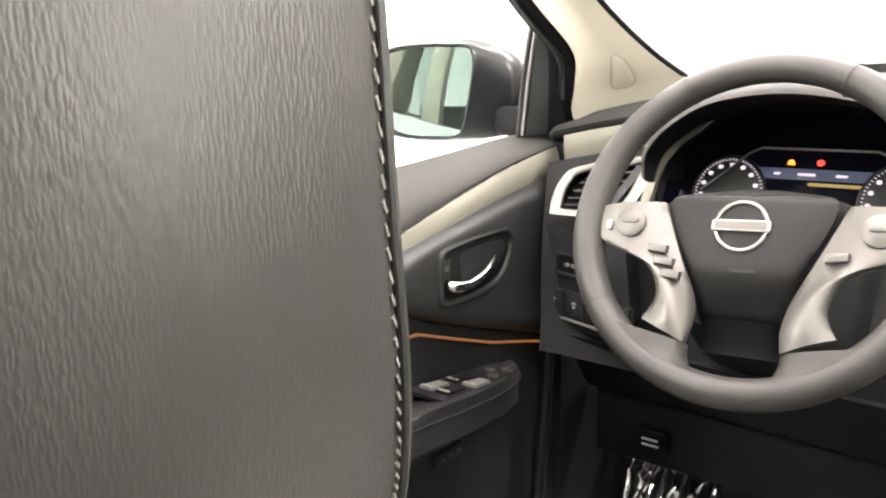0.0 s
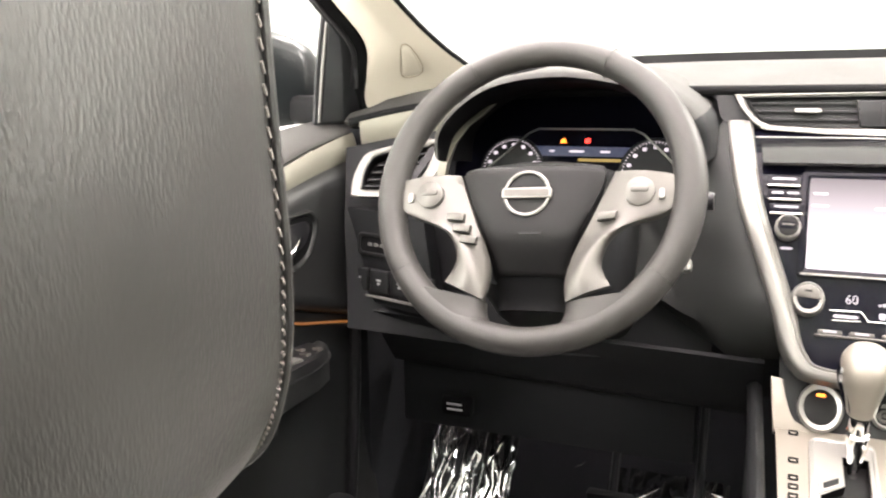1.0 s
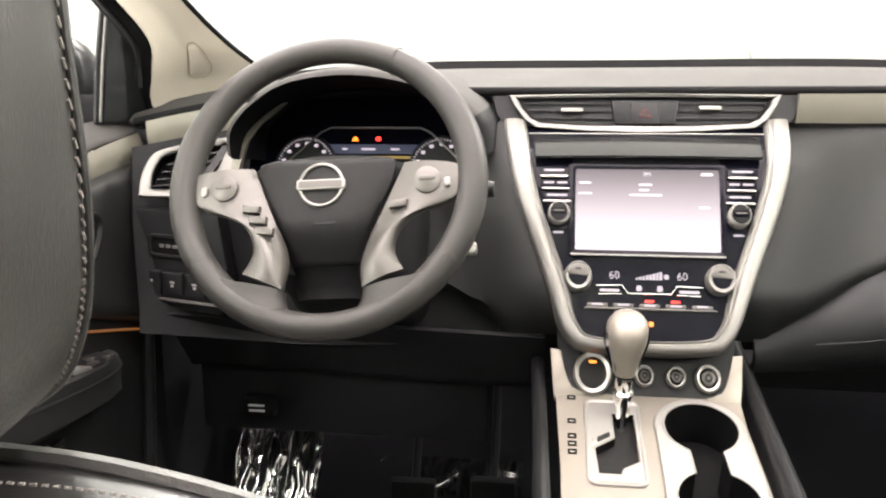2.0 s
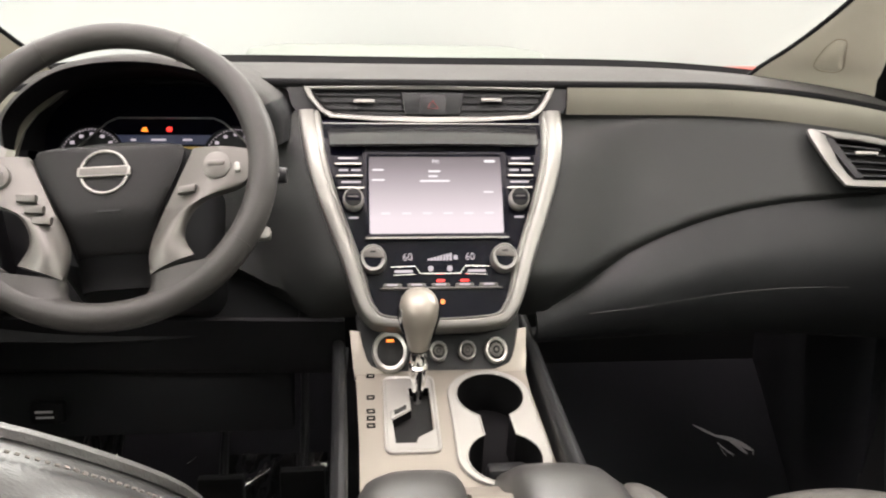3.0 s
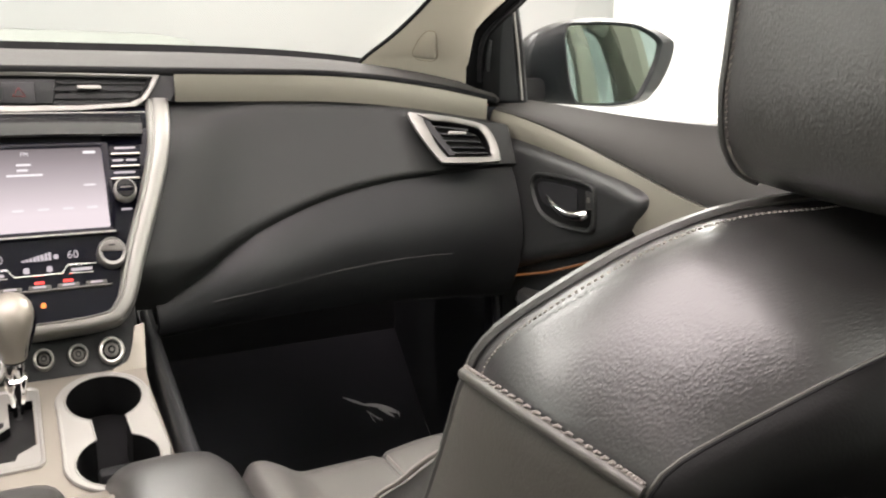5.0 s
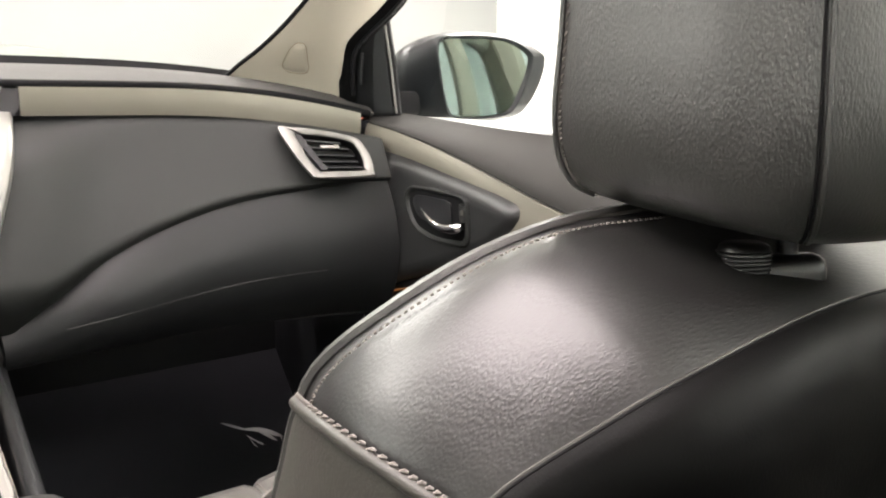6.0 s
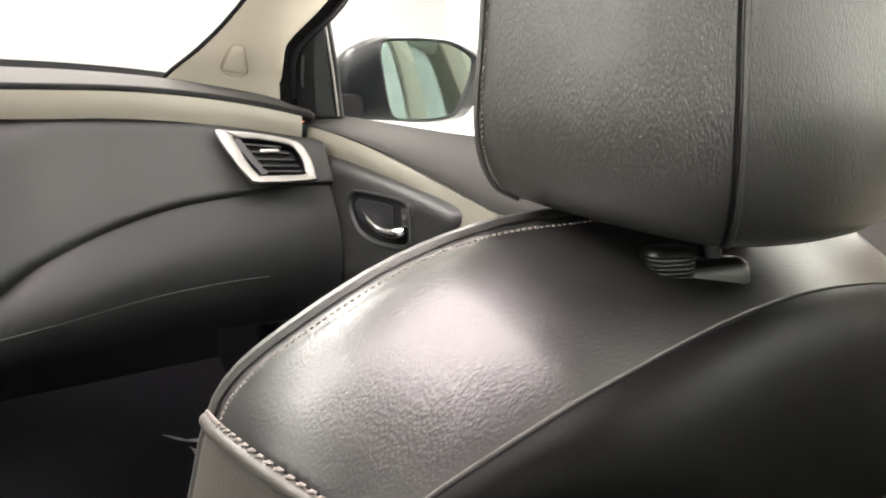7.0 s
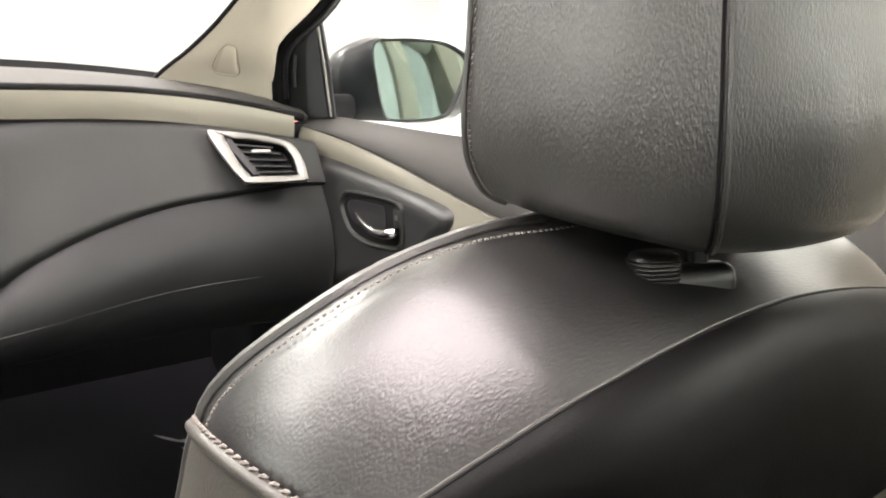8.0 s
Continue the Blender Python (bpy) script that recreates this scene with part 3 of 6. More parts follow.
part("hood", loft([ring[:34] for ring in hood_rings()[:5]], False, False, closed=False), TOPPAD, cluster, "dark grey arched hood over the gauges", smooth=60)
part("hood_lining", loft(hood_rings()[4:], False, False, closed=False), RUBBER, cluster, "black inside of the hood", smooth=60)


def on_cluster(x, z, d=0.0):
    """A point of the gauge face."""
    return Vector((x, 1.112 + 0.35 * (z - 0.80) - d, z))


part("face", plate([(-0.600, 0.70), (-0.214, 0.70), (-0.216, 0.835), (-0.262, 0.872), (-0.330, 0.890), (-0.480, 0.890), (-0.550, 0.862), (-0.596, 0.815)], on_cluster, -0.01, 0.0), GLOSS, cluster)
part("side_trim", plate([(-0.594, 0.852), (-0.517, 0.868), (-0.534, 0.852), (-0.556, 0.835), (-0.572, 0.812), (-0.579, 0.785), (-0.582, 0.755), (-0.596, 0.755), (-0.592, 0.785), (-0.588, 0.812), (-0.588, 0.832)], lambda x, z, d: Vector((x, 1.032 + 0.35 * (z - 0.82) - d, z)), -0.012, 0.0, 0.002), BEIGE, cluster, "champagne corner trim beside the gauges")
part("display_frame", tube([on_cluster(a, b, 0.004) for a, b in ((-0.545, 0.770), (-0.515, 0.795), (-0.485, 0.822), (-0.470, 0.829), (-0.330, 0.829), (-0.315, 0.823), (-0.285, 0.797), (-0.262, 0.775))], 0.0016, 6), SILVER, cluster, "thin silver line round the gauges")
part("warning_lamp", plate([(-0.436, 0.809), (-0.426, 0.809), (-0.429, 0.815), (-0.433, 0.815)], on_cluster, 0.001, 0.003), ORANGE, cluster, "lit orange warning lamp")
part("warning_lamp", plate(rounded(0.008, 0.007, 0.003, 4, -0.395, 0.8125), on_cluster, 0.001, 0.003), RED, cluster, "lit red warning lamp")
part("display_bar", plate(rounded(0.145, 0.014, 0.002, 3, -0.405, 0.797), on_cluster, 0.0006, 0.001), BLUE, cluster, "dim blue information bar")
for x, w in ((-0.447, 0.008), (-0.410, 0.022), (-0.368, 0.014)):
    part("display_text", plate(rounded(w, 0.0032, 0.001, 2, x, 0.797), on_cluster, 0.0012, 0.002), TXT, cluster)
part("display_line", plate(rounded(0.07, 0.004, 0.001, 2, -0.372, 0.785), on_cluster, 0.0006, 0.001), GOLD, cluster)
for gx in (-0.507, -0.297):
    dial = part("gauge", turned([(0.050, 0.0005), (0.050, 0.004), (0.047, 0.005), (0.046, 0.002)], on_cluster, 36, gx, 0.768), BLACK, cluster, "round gauge with white figures")
    marks = []
    for k in range(11):
        a = radians(210 - 24 * k)
        cxm, czm = gx + 0.037 * math.cos(a), 0.768 + 0.037 * math.sin(a)
        marks.append(plate(rounded(0.006, 0.005, 0.001, 2, cxm, czm), on_cluster, 0.0022, 0.0030))
        for q in range(4):
            a2 = a + radians(6 * q)
            ca, sa = math.cos(a2), math.sin(a2)
            marks.append(plate([(gx + r * ca + w * sa, 0.768 + r * sa - w * ca) for r, w in ((0.0425, 0.0005), (0.0455, 0.0005), (0.0455, -0.0005), (0.0425, -0.0005))], on_cluster, 0.0022, 0.0030))
    part("figures", joined(marks), TXT, dial, kind="stuff")


# ---- air vents ----
def air_vent(name_label, outer, inner, place, slats, knob, middle=None):
    """A vent: bright surround, dark box, thin slats and a small tab; place(a, b, d)."""
    cxm = sum(a for a, b in outer) / len(outer)
    czm = sum(b for a, b in outer) / len(outer)
    v = thing("air_vent", place(cxm, czm, 0), name_label, "air vent", "dashboard air vents")
    part("surround", band(outer, inner, place, -0.006, 0.008, 0.0030, 0.005), VENTRIM, v, "satin silver surround")
    part("box", plate(inner, place, -0.040, -0.034), RUBBER, v)
    part("box_wall", band([(a, b) for a, b in inner], [(cxm + (a - cxm) * 0.97, czm + (b - czm) * 0.95) for a, b in inner], place, -0.036, 0.003), RUBBER, v)
    for x0, x1, z0, z1 in slats:
        part("slat", plate([(x0, z0 - 0.0013), (x1, z1 - 0.0013), (x1, z1 + 0.0013), (x0, z0 + 0.0013)], place, -0.014, 0.0), LOWER, v)
    for kx, kz, w in knob:
        part("tab", plate(rounded(w, 0.0055, 0.002, 3, kx, kz), place, -0.004, 0.007, 0.001), SILVER, v, "small silver tab")
    if middle:
        m = part("middle_panel", plate(middle, place, -0.010, 0.005, 0.002), LOWER, v, "dark panel with the hazard button")
        part("hazard_button", plate(rounded(0.040, 0.030, 0.003, 4, 0.002, 0.851), place, 0.005, 0.0065, 0.001), BLACK, m)
        part("hazard_mark", tube([place(a, b, 0.007) for a, b in ((-0.006, 0.846), (0.010, 0.846), (0.002, 0.858))], 0.0007, 5, closed=True), RED_DULL, m)
    return v


RED_DULL = surface("dull_red_mark", (0.30, 0.03, 0.03), 0.6)


def on_middle(x, z, d=0.0):
    """The centre vent's face, leaning back a little."""
    return Vector((x, 1.127 - 0.35 * (0.876 - z) - d, z))


part("vent_panel", plate([(-0.222, 0.882), (0.222, 0.882), (0.214, 0.850), (0.195, 0.825), (0.16, 0.815), (-0.16, 0.815), (-0.195, 0.825), (-0.214, 0.850)], on_middle, -0.04, -0.004), BLACK, dash, "black panel round the centre vents")
air_vent("wide centre air vent with satin silver surround",
         [(-0.196, 0.878), (0.0, 0.880), (0.194, 0.878), (0.186, 0.862), (0.172, 0.842), (0.155, 0.831), (0.08, 0.826), (0.0, 0.825), (-0.08, 0.826), (-0.155, 0.831), (-0.172, 0.842), (-0.188, 0.862)],
         [(-0.184, 0.873), (0.0, 0.875), (0.182, 0.873), (0.176, 0.860), (0.163, 0.844), (0.148, 0.8375), (0.08, 0.834), (0.0, 0.833), (-0.08, 0.834), (-0.148, 0.8375), (-0.163, 0.844), (-0.177, 0.860)],
         on_middle,
         [(-0.176, -0.042, 0.8655, 0.8655), (-0.170, -0.042, 0.8555, 0.8550), (-0.158, -0.042, 0.8450, 0.8440), (0.046, 0.176, 0.8655, 0.8655), (0.046, 0.170, 0.8550, 0.8555), (0.046, 0.158, 0.8440, 0.8450)],
         [(-0.103, 0.8565, 0.032), (0.094, 0.8595, 0.032)],
         [(-0.046, 0.870), (0.050, 0.870), (0.044, 0.836), (-0.040, 0.836)])


def on_side(s):
    """Faces of the end vents: mirrored for the driver's side (s = -1)."""
    def fn(x, z, d=0.0):
        y = 1.078 - 0.35 * (x - 0.606) - 0.60 * (0.813 - z)
        x = 0.590 + 0.90 * (x - 0.602)
        z = 0.818 + 0.92 * (z - 0.818)
        return Vector((s * x, y - d * 0.80, z + 0.3 * d)) + Vector((-s * 0.35 * d, 0, 0))
    return fn


VENT_OUT = [(0.603, 0.813), (0.627, 0.814), (0.685, 0.806), (0.728, 0.796), (0.741, 0.784), (0.747, 0.760), (0.745, 0.735), (0.735, 0.727), (0.650, 0.726), (0.636, 0.731), (0.620, 0.762)]
VENT_IN = [(0.629, 0.804), (0.638, 0.803), (0.676, 0.799), (0.718, 0.789), (0.728, 0.778), (0.732, 0.760), (0.730, 0.743), (0.724, 0.737), (0.660, 0.736), (0.649, 0.741), (0.637, 0.768)]
vout, vin = [[(q.x, q.y) for q in spline([(a, b, 0) for a, b in v], 44, True)] for v in (VENT_OUT, VENT_IN)]
for s in (1, -1):
    vent = air_vent("end air vent with satin silver surround beside the door", vout, vin, on_side(s),
                    [(0.634, 0.704, 0.7935, 0.7860), (0.641, 0.714, 0.7800, 0.7755), (0.648, 0.720, 0.7670, 0.7640), (0.656, 0.724, 0.7555, 0.7530), (0.662, 0.728, 0.7450, 0.7435)],
                    [(0.682, 0.779, 0.032)])
    part("side_wall", plate([(0.622, 0.806), (0.638, 0.804), (0.668, 0.740), (0.656, 0.740)], on_side(s), -0.016, 0.002), BLACK, vent)


# ---- centre stack ----
stack = thing("center_stack", (0, 0.98, 0.54), "glossy black centre stack in a satin silver V-shaped frame", "audio unit")
FR_IN = [(-0.170, 0.838), (-0.149, 0.744), (-0.107, 0.630), (-0.097, 0.592), (-0.089, 0.575), (-0.072, 0.563), (0.0, 0.559)]


def both(half):
    s = [Vector((a, b, 0)) for a, b in half]
    full = s + [Vector((-p.x, p.y, 0)) for p in s[-2::-1]]
    return [(p.x, p.y) for p in spline(full, 61)]


fo, fi = both(FR_OUT), both(FR_IN)
rings = []
for (ax, az), (bx, bz) in zip(fo, fi):
    ring = []
    for f, d in ((-0.10, -0.03), (0.0, 0.004), (0.07, 0.0105), (0.16, 0.0130), (0.42, 0.0142), (0.66, 0.0140), (0.70, 0.0128), (0.73, 0.0108), (0.77, 0.0112), (0.86, 0.0122), (0.95, 0.0095), (1.0, 0.003), (1.0, -0.03)):
        ring.append(on_stack(ax + (bx - ax) * f, az + (bz - az) * f, d))
    rings.append(ring)
part("silver_frame", loft(rings), SILVER, stack, "satin silver frame", smooth=50)
inside = [(a * 1.02, b - 0.004 if b < 0.6 else b) for a, b in fi]


def fill(curve, d):
    bm = bmesh.new()
    half = len(curve) // 2
    prev = None
    for i in range(half + 1):
        a, b = curve[i], curve[-1 - i]
        row = [bm.verts.new(on_stack(a[0] + (b[0] - a[0]) * k / 8, a[1] + (b[1] - a[1]) * k / 8, d)) for k in range(9)]
        if prev:
            for k in range(8):
                bm.faces.new((prev[k], prev[k + 1], row[k + 1], row[k]))
        prev = row
    bmesh.ops.remove_doubles(bm, verts=bm.verts, dist=1e-5)
    bmesh.ops.dissolve_degenerate(bm, edges=bm.edges, dist=1e-6)
    return bm


part("panel", fill(inside, 0.0), GLOSS, stack, "glossy black panel")
part("top_cover", grid(lambda u, v: on_stack((-0.158 + 0.316 * u) * (1.0 - 0.03 * v), 0.818 - 0.030 * v, 0.001 + 0.013 * v + 0.004 * math.sin(math.pi * u)), 20, 6, 0.004), COVER, stack, "glossy dark cover strip with soft reflections")
part("trim_line", tube([on_stack(-0.165 + 0.33 * k / 20, 0.8195, 0.008) for k in range(21)], 0.0013, 6), SILVER, stack)
part("disc_slot", plate(rounded(0.20, 0.006, 0.002, 3, -0.002, 0.7855), on_stack, 0.001, 0.0035), BLACK, stack)
part("slot_edge", plate(rounded(0.185, 0.0015, 0.0005, 2, -0.002, 0.7800), on_stack, 0.001, 0.0035), SILVER, stack)

screen = bpy.data.materials.new("lit_screen")
screen.use_nodes = True
sn, sl = links(screen)
sb = sn["Principled BSDF"]
stc, ssep, sramp = sn.new("ShaderNodeTexCoord"), sn.new("ShaderNodeSeparateXYZ"), sn.new("ShaderNodeValToRGB")
sl.new(stc.outputs["Generated"], ssep.inputs[0])
sl.new(ssep.outputs["Z"], sramp.inputs["Fac"])
sramp.color_ramp.elements[0].color = (0.88, 0.76, 0.80, 1)
sramp.color_ramp.elements[1].color = (0.20, 0.17, 0.18, 1)
sramp.color_ramp.elements[0].position, sramp.color_ramp.elements[1].position = 0.2, 1.0
sl.new(sramp.outputs["Color"], sb.inputs["Emission Color"])
sb.inputs["Emission Strength"].default_value = 0.72
sb.inputs["Base Color"].default_value = (0.004, 0.004, 0.004, 1)
sb.inputs["Roughness"].default_value = 0.4
sb.inputs["Specular IOR Level"].default_value = 0.04
bez = part("screen_bezel", band(rounded(0.212, 0.122, 0.004, 4, -0.0005, 0.7215), rounded(0.192, 0.105, 0.002, 4, -0.0005, 0.7225), on_stack, 0.0, 0.0050, 0.001, 0.0028), GLOSS, stack)
part("screen", slab(lambda u, v: on_stack(-0.097 + 0.193 * u, 0.6695 + 0.106 * v, 0.0022), 6, 16, -0.0015 * SN), screen, bez, "lit grey-pink touch screen")
part("bezel_line", plate(rounded(0.205, 0.0022, 0.001, 2, -0.0005, 0.6635), on_stack, 0.002, 0.0056), SILVER, bez)
txt = [(-0.084, 0.757, 0.017, 0.0026), (-0.084, 0.743, 0.019, 0.0026), (-0.002, 0.755, 0.018, 0.0028), (-0.004, 0.748, 0.014, 0.0028), (-0.002, 0.7415, 0.044, 0.0028),
       (0.080, 0.769, 0.016, 0.0036), (0.076, 0.726, 0.015, 0.0026)]
txt += [(-0.074 + 0.030 * k, 0.697, 0.014, 0.0030) for k in range(6)]
white = glow("screen_white", (0.95, 0.88, 0.92), 0.62)
part("screen_text", joined([plate(rounded(w, h, 0.001, 2, x, z), on_stack, 0.0023, 0.0028) for x, z, w, h in txt]), white, bez, kind="stuff")
part("screen_heading", letters("FM", 0.008, lambda a, b, d: on_stack(a, 0.768 + b, 0.0022 + d)), white, bez)

for s in (-1, 1):
    for k in range(3):
        z = 0.7700 - 0.0165 * k
        x = s * (0.127 - 0.0022 * k)
        key = part("key", plate(rounded(0.040, 0.0135, 0.002, 3, x, z), on_stack, 0.0, 0.003, 0.001), GLOSS, stack)
        part("key_edge", plate(rounded(0.038, 0.0026, 0.001, 2, x, z - 0.0052), on_stack, 0.0028, 0.0052, 0.0006), BRIGHT, key, "bright lower edge")
        part("key_text", joined([plate(rounded(w, 0.0026, 0.0008, 2, x + o, z + 0.003), on_stack, 0.0031, 0.0034) for o, w in (((0.0, 0.028),) if k != 1 else ((-0.009, 0.014), (0.009, 0.014)))]), TXT, key)
    kx = s * 0.1195
    knob = part("audio_knob", turned([(0.0150, 0.0), (0.0150, 0.010), (0.0140, 0.016), (0.0125, 0.018)], on_stack, 28, kx, 0.7145), BRIGHT, stack, "chrome ringed knob")
    part("knob_face", turned([(0.0122, 0.017), (0.0122, 0.0185), (0.008, 0.019)], on_stack, 24, kx, 0.7145), HUB, knob)
    part("knob_mark", plate(rounded(0.019, 0.008, 0.002, 3, kx, 0.7145), on_stack, 0.0188, 0.0194), GLOSS, knob)
    part("knob_line", plate(rounded(0.015, 0.002, 0.0008, 2, kx, 0.7155), on_stack, 0.0194, 0.0197), SPOKE, knob)
    part("knob_text", plate(rounded(0.015, 0.0025, 0.0008, 2, kx, 0.7370), on_stack, 0.0002, 0.0008), TXT, stack)
    part("knob_text", plate(rounded(0.014, 0.0025, 0.0008, 2, kx, 0.6920), on_stack, 0.0002, 0.0008), TXT, stack)
    # climate knobs
    cxk = s * 0.0925
    ck = part("climate_knob", turned([(0.0190, 0.0), (0.0190, 0.010), (0.0178, 0.0185), (0.0166, 0.0200), (0.0150, 0.0195)], on_stack, 32, cxk, 0.6345), VENTRIM, stack, "chrome ringed climate knob")
    part("knob_face", turned([(0.0150, 0.017), (0.0148, 0.0192), (0.012, 0.0196)], on_stack, 28, cxk, 0.6345), GLOSS, ck)
    half = [(cxk + 0.0142 * math.cos(radians(q)), 0.6345 + 0.0142 * math.sin(radians(q))) for q in range(-4, 185, 12)]
    part("knob_bar", plate(half, on_stack, 0.0196, 0.0206, 0.0005), SPOKE, ck, "silver upper half")
    part("knob_line", plate(rounded(0.009, 0.0022, 0.001, 2, cxk, 0.6420), on_stack, 0.0206, 0.0209), HUB, ck)
    part("temperature", letters("60", 0.0145, lambda a, b, d, q=s: on_stack((-0.044 if q < 0 else 0.045) + a, 0.6385 + b, 0.0004 + d)), TXT, stack, "lit figures of the set temperature")
part("fan_bars", joined([plate([(-0.016 + 0.0045 * k, 0.634), (-0.0125 + 0.0045 * k, 0.634), (-0.0125 + 0.0045 * k, 0.6365 + 0.0011 * k), (-0.016 + 0.0045 * k, 0.6360 + 0.0011 * k)], on_stack, 0.0003, 0.0008) for k in range(8)]
                        + [plate(rounded(0.006, 0.006, 0.002, 3, 0.0245, 0.638), on_stack, 0.0003, 0.0008)]), TXT, stack, "lit fan speed bars")
for s in (-1, 1):
    part("chrome_line", tube([on_stack(s * a + 0.002, b, 0.002) for a, b in ((0.070, 0.6255), (0.036, 0.6265), (0.028, 0.6165), (0.0, 0.6165))], 0.0011, 6), CHROME, stack)
    part("lower_line", tube([on_stack(s * a + 0.002, b, 0.0015) for a, b in ((0.066, 0.6150), (0.036, 0.6160))], 0.0008, 6), CHROME, stack)
    part("fan_mark", plate(rounded(0.007, 0.007, 0.002, 3, s * 0.0135 + 0.002, 0.6230), on_stack, 0.001, 0.003), TXT, stack)
    part("mode_text", plate(rounded(0.026, 0.0035, 0.001, 2, s * 0.052 + 0.002, 0.6200), on_stack, 0.0003, 0.001), TXT, stack)
part("button_strip", plate(rounded(0.172, 0.0026, 0.001, 3, 0.003, 0.5975), on_stack, 0.0, 0.004, 0.001), SPOKE, stack)
for k in range(5):
    part("button", plate(rounded(0.026, 0.005, 0.0015, 3, -0.066 + 0.034 * k, 0.6015), on_stack, 0.0, 0.003, 0.001), SPOKE, stack)
    part("button_text", plate(rounded(0.015, 0.0022, 0.0006, 2, -0.066 + 0.034 * k, 0.6020), on_stack, 0.0031, 0.0034), TXT, stack)
part("button_lamp", plate(rounded(0.012, 0.003, 0.001, 2, 0.002, 0.6075), on_stack, 0.0003, 0.0014), RED, stack, "lit orange-red lamp")
part("button_lamp", plate(rounded(0.012, 0.003, 0.001, 2, 0.036, 0.6075), on_stack, 0.0003, 0.0014), RED, stack, "lit orange-red lamp")
part("seat_heat_lamp", plate(rounded(0.006, 0.006, 0.002, 3, 0.004, 0.580), on_stack, 0.0003, 0.0014), ORANGE, stack, "small orange lamp")

# ---- centre console ----
console = thing("center_console", (0, 0.80, 0.0), "champagne centre console with cup holders and shift gate", "console")


def hole_plate(outline, holes, place, d):
    """A flat face with holes, by triangle fill."""
    bm = bmesh.new()
    edges = []
    for loop in (outline, *holes):
        vs = [bm.verts.new((a, b, 0)) for a, b in loop]
        edges += [bm.edges.new((vs[i], vs[(i + 1) % len(vs)])) for i in range(len(vs))]
    bmesh.ops.triangle_fill(bm, edges=edges, use_beauty=True)
    for v in bm.verts:
        v.co = place(v.co.x, v.co.y, d)
    return bm


def cup_outline(g=0.0):
    """Two round cups joined by a slot."""
    big = [(0.061 + (0.0455 + g) * math.cos(radians(a)), 0.876 + (0.0455 + g) * math.sin(radians(a))) for a in range(-64, 245, 14)]
    small = [(0.063 + (0.046 + g) * math.cos(radians(a)), 0.760 + (0.043 + g) * math.sin(radians(a))) for a in range(116, 425, 14)]
    return big + small


CUP = cup_outline()
GATE = rounded(0.054, 0.130, 0.006, 4, -0.047, 0.848)
top_outline = [(-0.110, 0.62), (0.127, 0.62), (0.1225, 0.79), (0.118, 0.885), (0.120, 0.947), (-0.119, 0.947), (-0.117, 0.905), (-0.1125, 0.80)]
part("top_panel", hole_plate(top_outline, [CUP, GATE], on_console, 0.0), CONSOLE, console, "champagne satin top panel")
part("cup_wall", loft([[on_console(a, b, d) for a, b in CUP] for d in (0.004, -0.06)], False, True), RUBBER, console, "deep black cup holders")
CUP_RIM = [(0.060 + 0.0535 * math.cos(radians(q)), 0.876 + 0.0515 * math.sin(radians(q))) for q in range(-10, 191, 10)] + [(0.063 + 0.056 * math.cos(radians(q)), 0.765 + 0.052 * math.sin(radians(q))) for q in range(170, 371, 10)]
part("cup_rim", hole_plate(CUP_RIM, [CUP], on_console, 0.004), BRIGHT, console, "pale satin surround of the cup holders")
part("cup_edge", tube([on_console(p, q, 0.002) for p, q in CUP_RIM], 0.0028, 6, closed=True), BRIGHT, console)
part("cup_lip", tube([on_console(p, q, 0.004) for p, q in CUP], 0.0012, 6, closed=True), BRIGHT, console)
part("cup_insert", block(0.040, 0.090, 0.745, 0.770, 0.39, 0.425, 0.006), LOWER, console)
part("gate_frame", band(rounded(0.070, 0.149, 0.011, 5, -0.0465, 0.8475), rounded(0.060, 0.138, 0.008, 5, -0.0465, 0.8475), on_console, -0.004, 0.004, 0.0015, 0.0025), BRIGHT, console, "satin silver frame of the shift gate")
SLOT = [(-0.047, 0.895), (-0.020, 0.895), (-0.0185, 0.813), (-0.039, 0.800), (-0.042, 0.7905), (-0.068, 0.7905), (-0.0706, 0.832), (-0.046, 0.850)]
part("gate_plate", hole_plate(rounded(0.061, 0.139, 0.008, 5, -0.0465, 0.8475), [SLOT], on_console, 0.0025), BRIGHT, console, "satin silver gate plate with a stepped slot")
part("slot_wall", loft([[on_console(a, b, d) for a, b in SLOT] for d in (0.0025, -0.020)], False, False), RUBBER, console)
part("gate_floor", plate(SLOT, on_console, -0.022, -0.010), HUB, console, "dark grey slide under the slot")
part("gate_label", plate([(-0.073, 0.832), (-0.047, 0.850), (-0.047, 0.866), (-0.073, 0.848)], on_console, 0.000, 0.005, 0.0015), BRIGHT, console, "small silver plate with worn mark")
part("gate_label_mark", plate([(-0.068, 0.839), (-0.052, 0.850), (-0.052, 0.859), (-0.068, 0.848)], on_console, 0.005, 0.0054), DASH, console)
for k, y in enumerate((0.927, 0.881, 0.8537, 0.840, 0.826)):
    mark = part("gear_mark", band(rounded(0.011, 0.0085, 0.001, 2, -0.098, y), rounded(0.006, 0.004, 0.0006, 2, -0.098, y), on_console, 0.0002, 0.0009), RUBBER, console)


def on_button_face(x, z, d=0.0):
    """The leaning face under the stack with the start button."""
    return Vector((x, 0.951 + 0.6 * (z - 0.509), z)) + d * Vector((0, -0.857, 0.514))


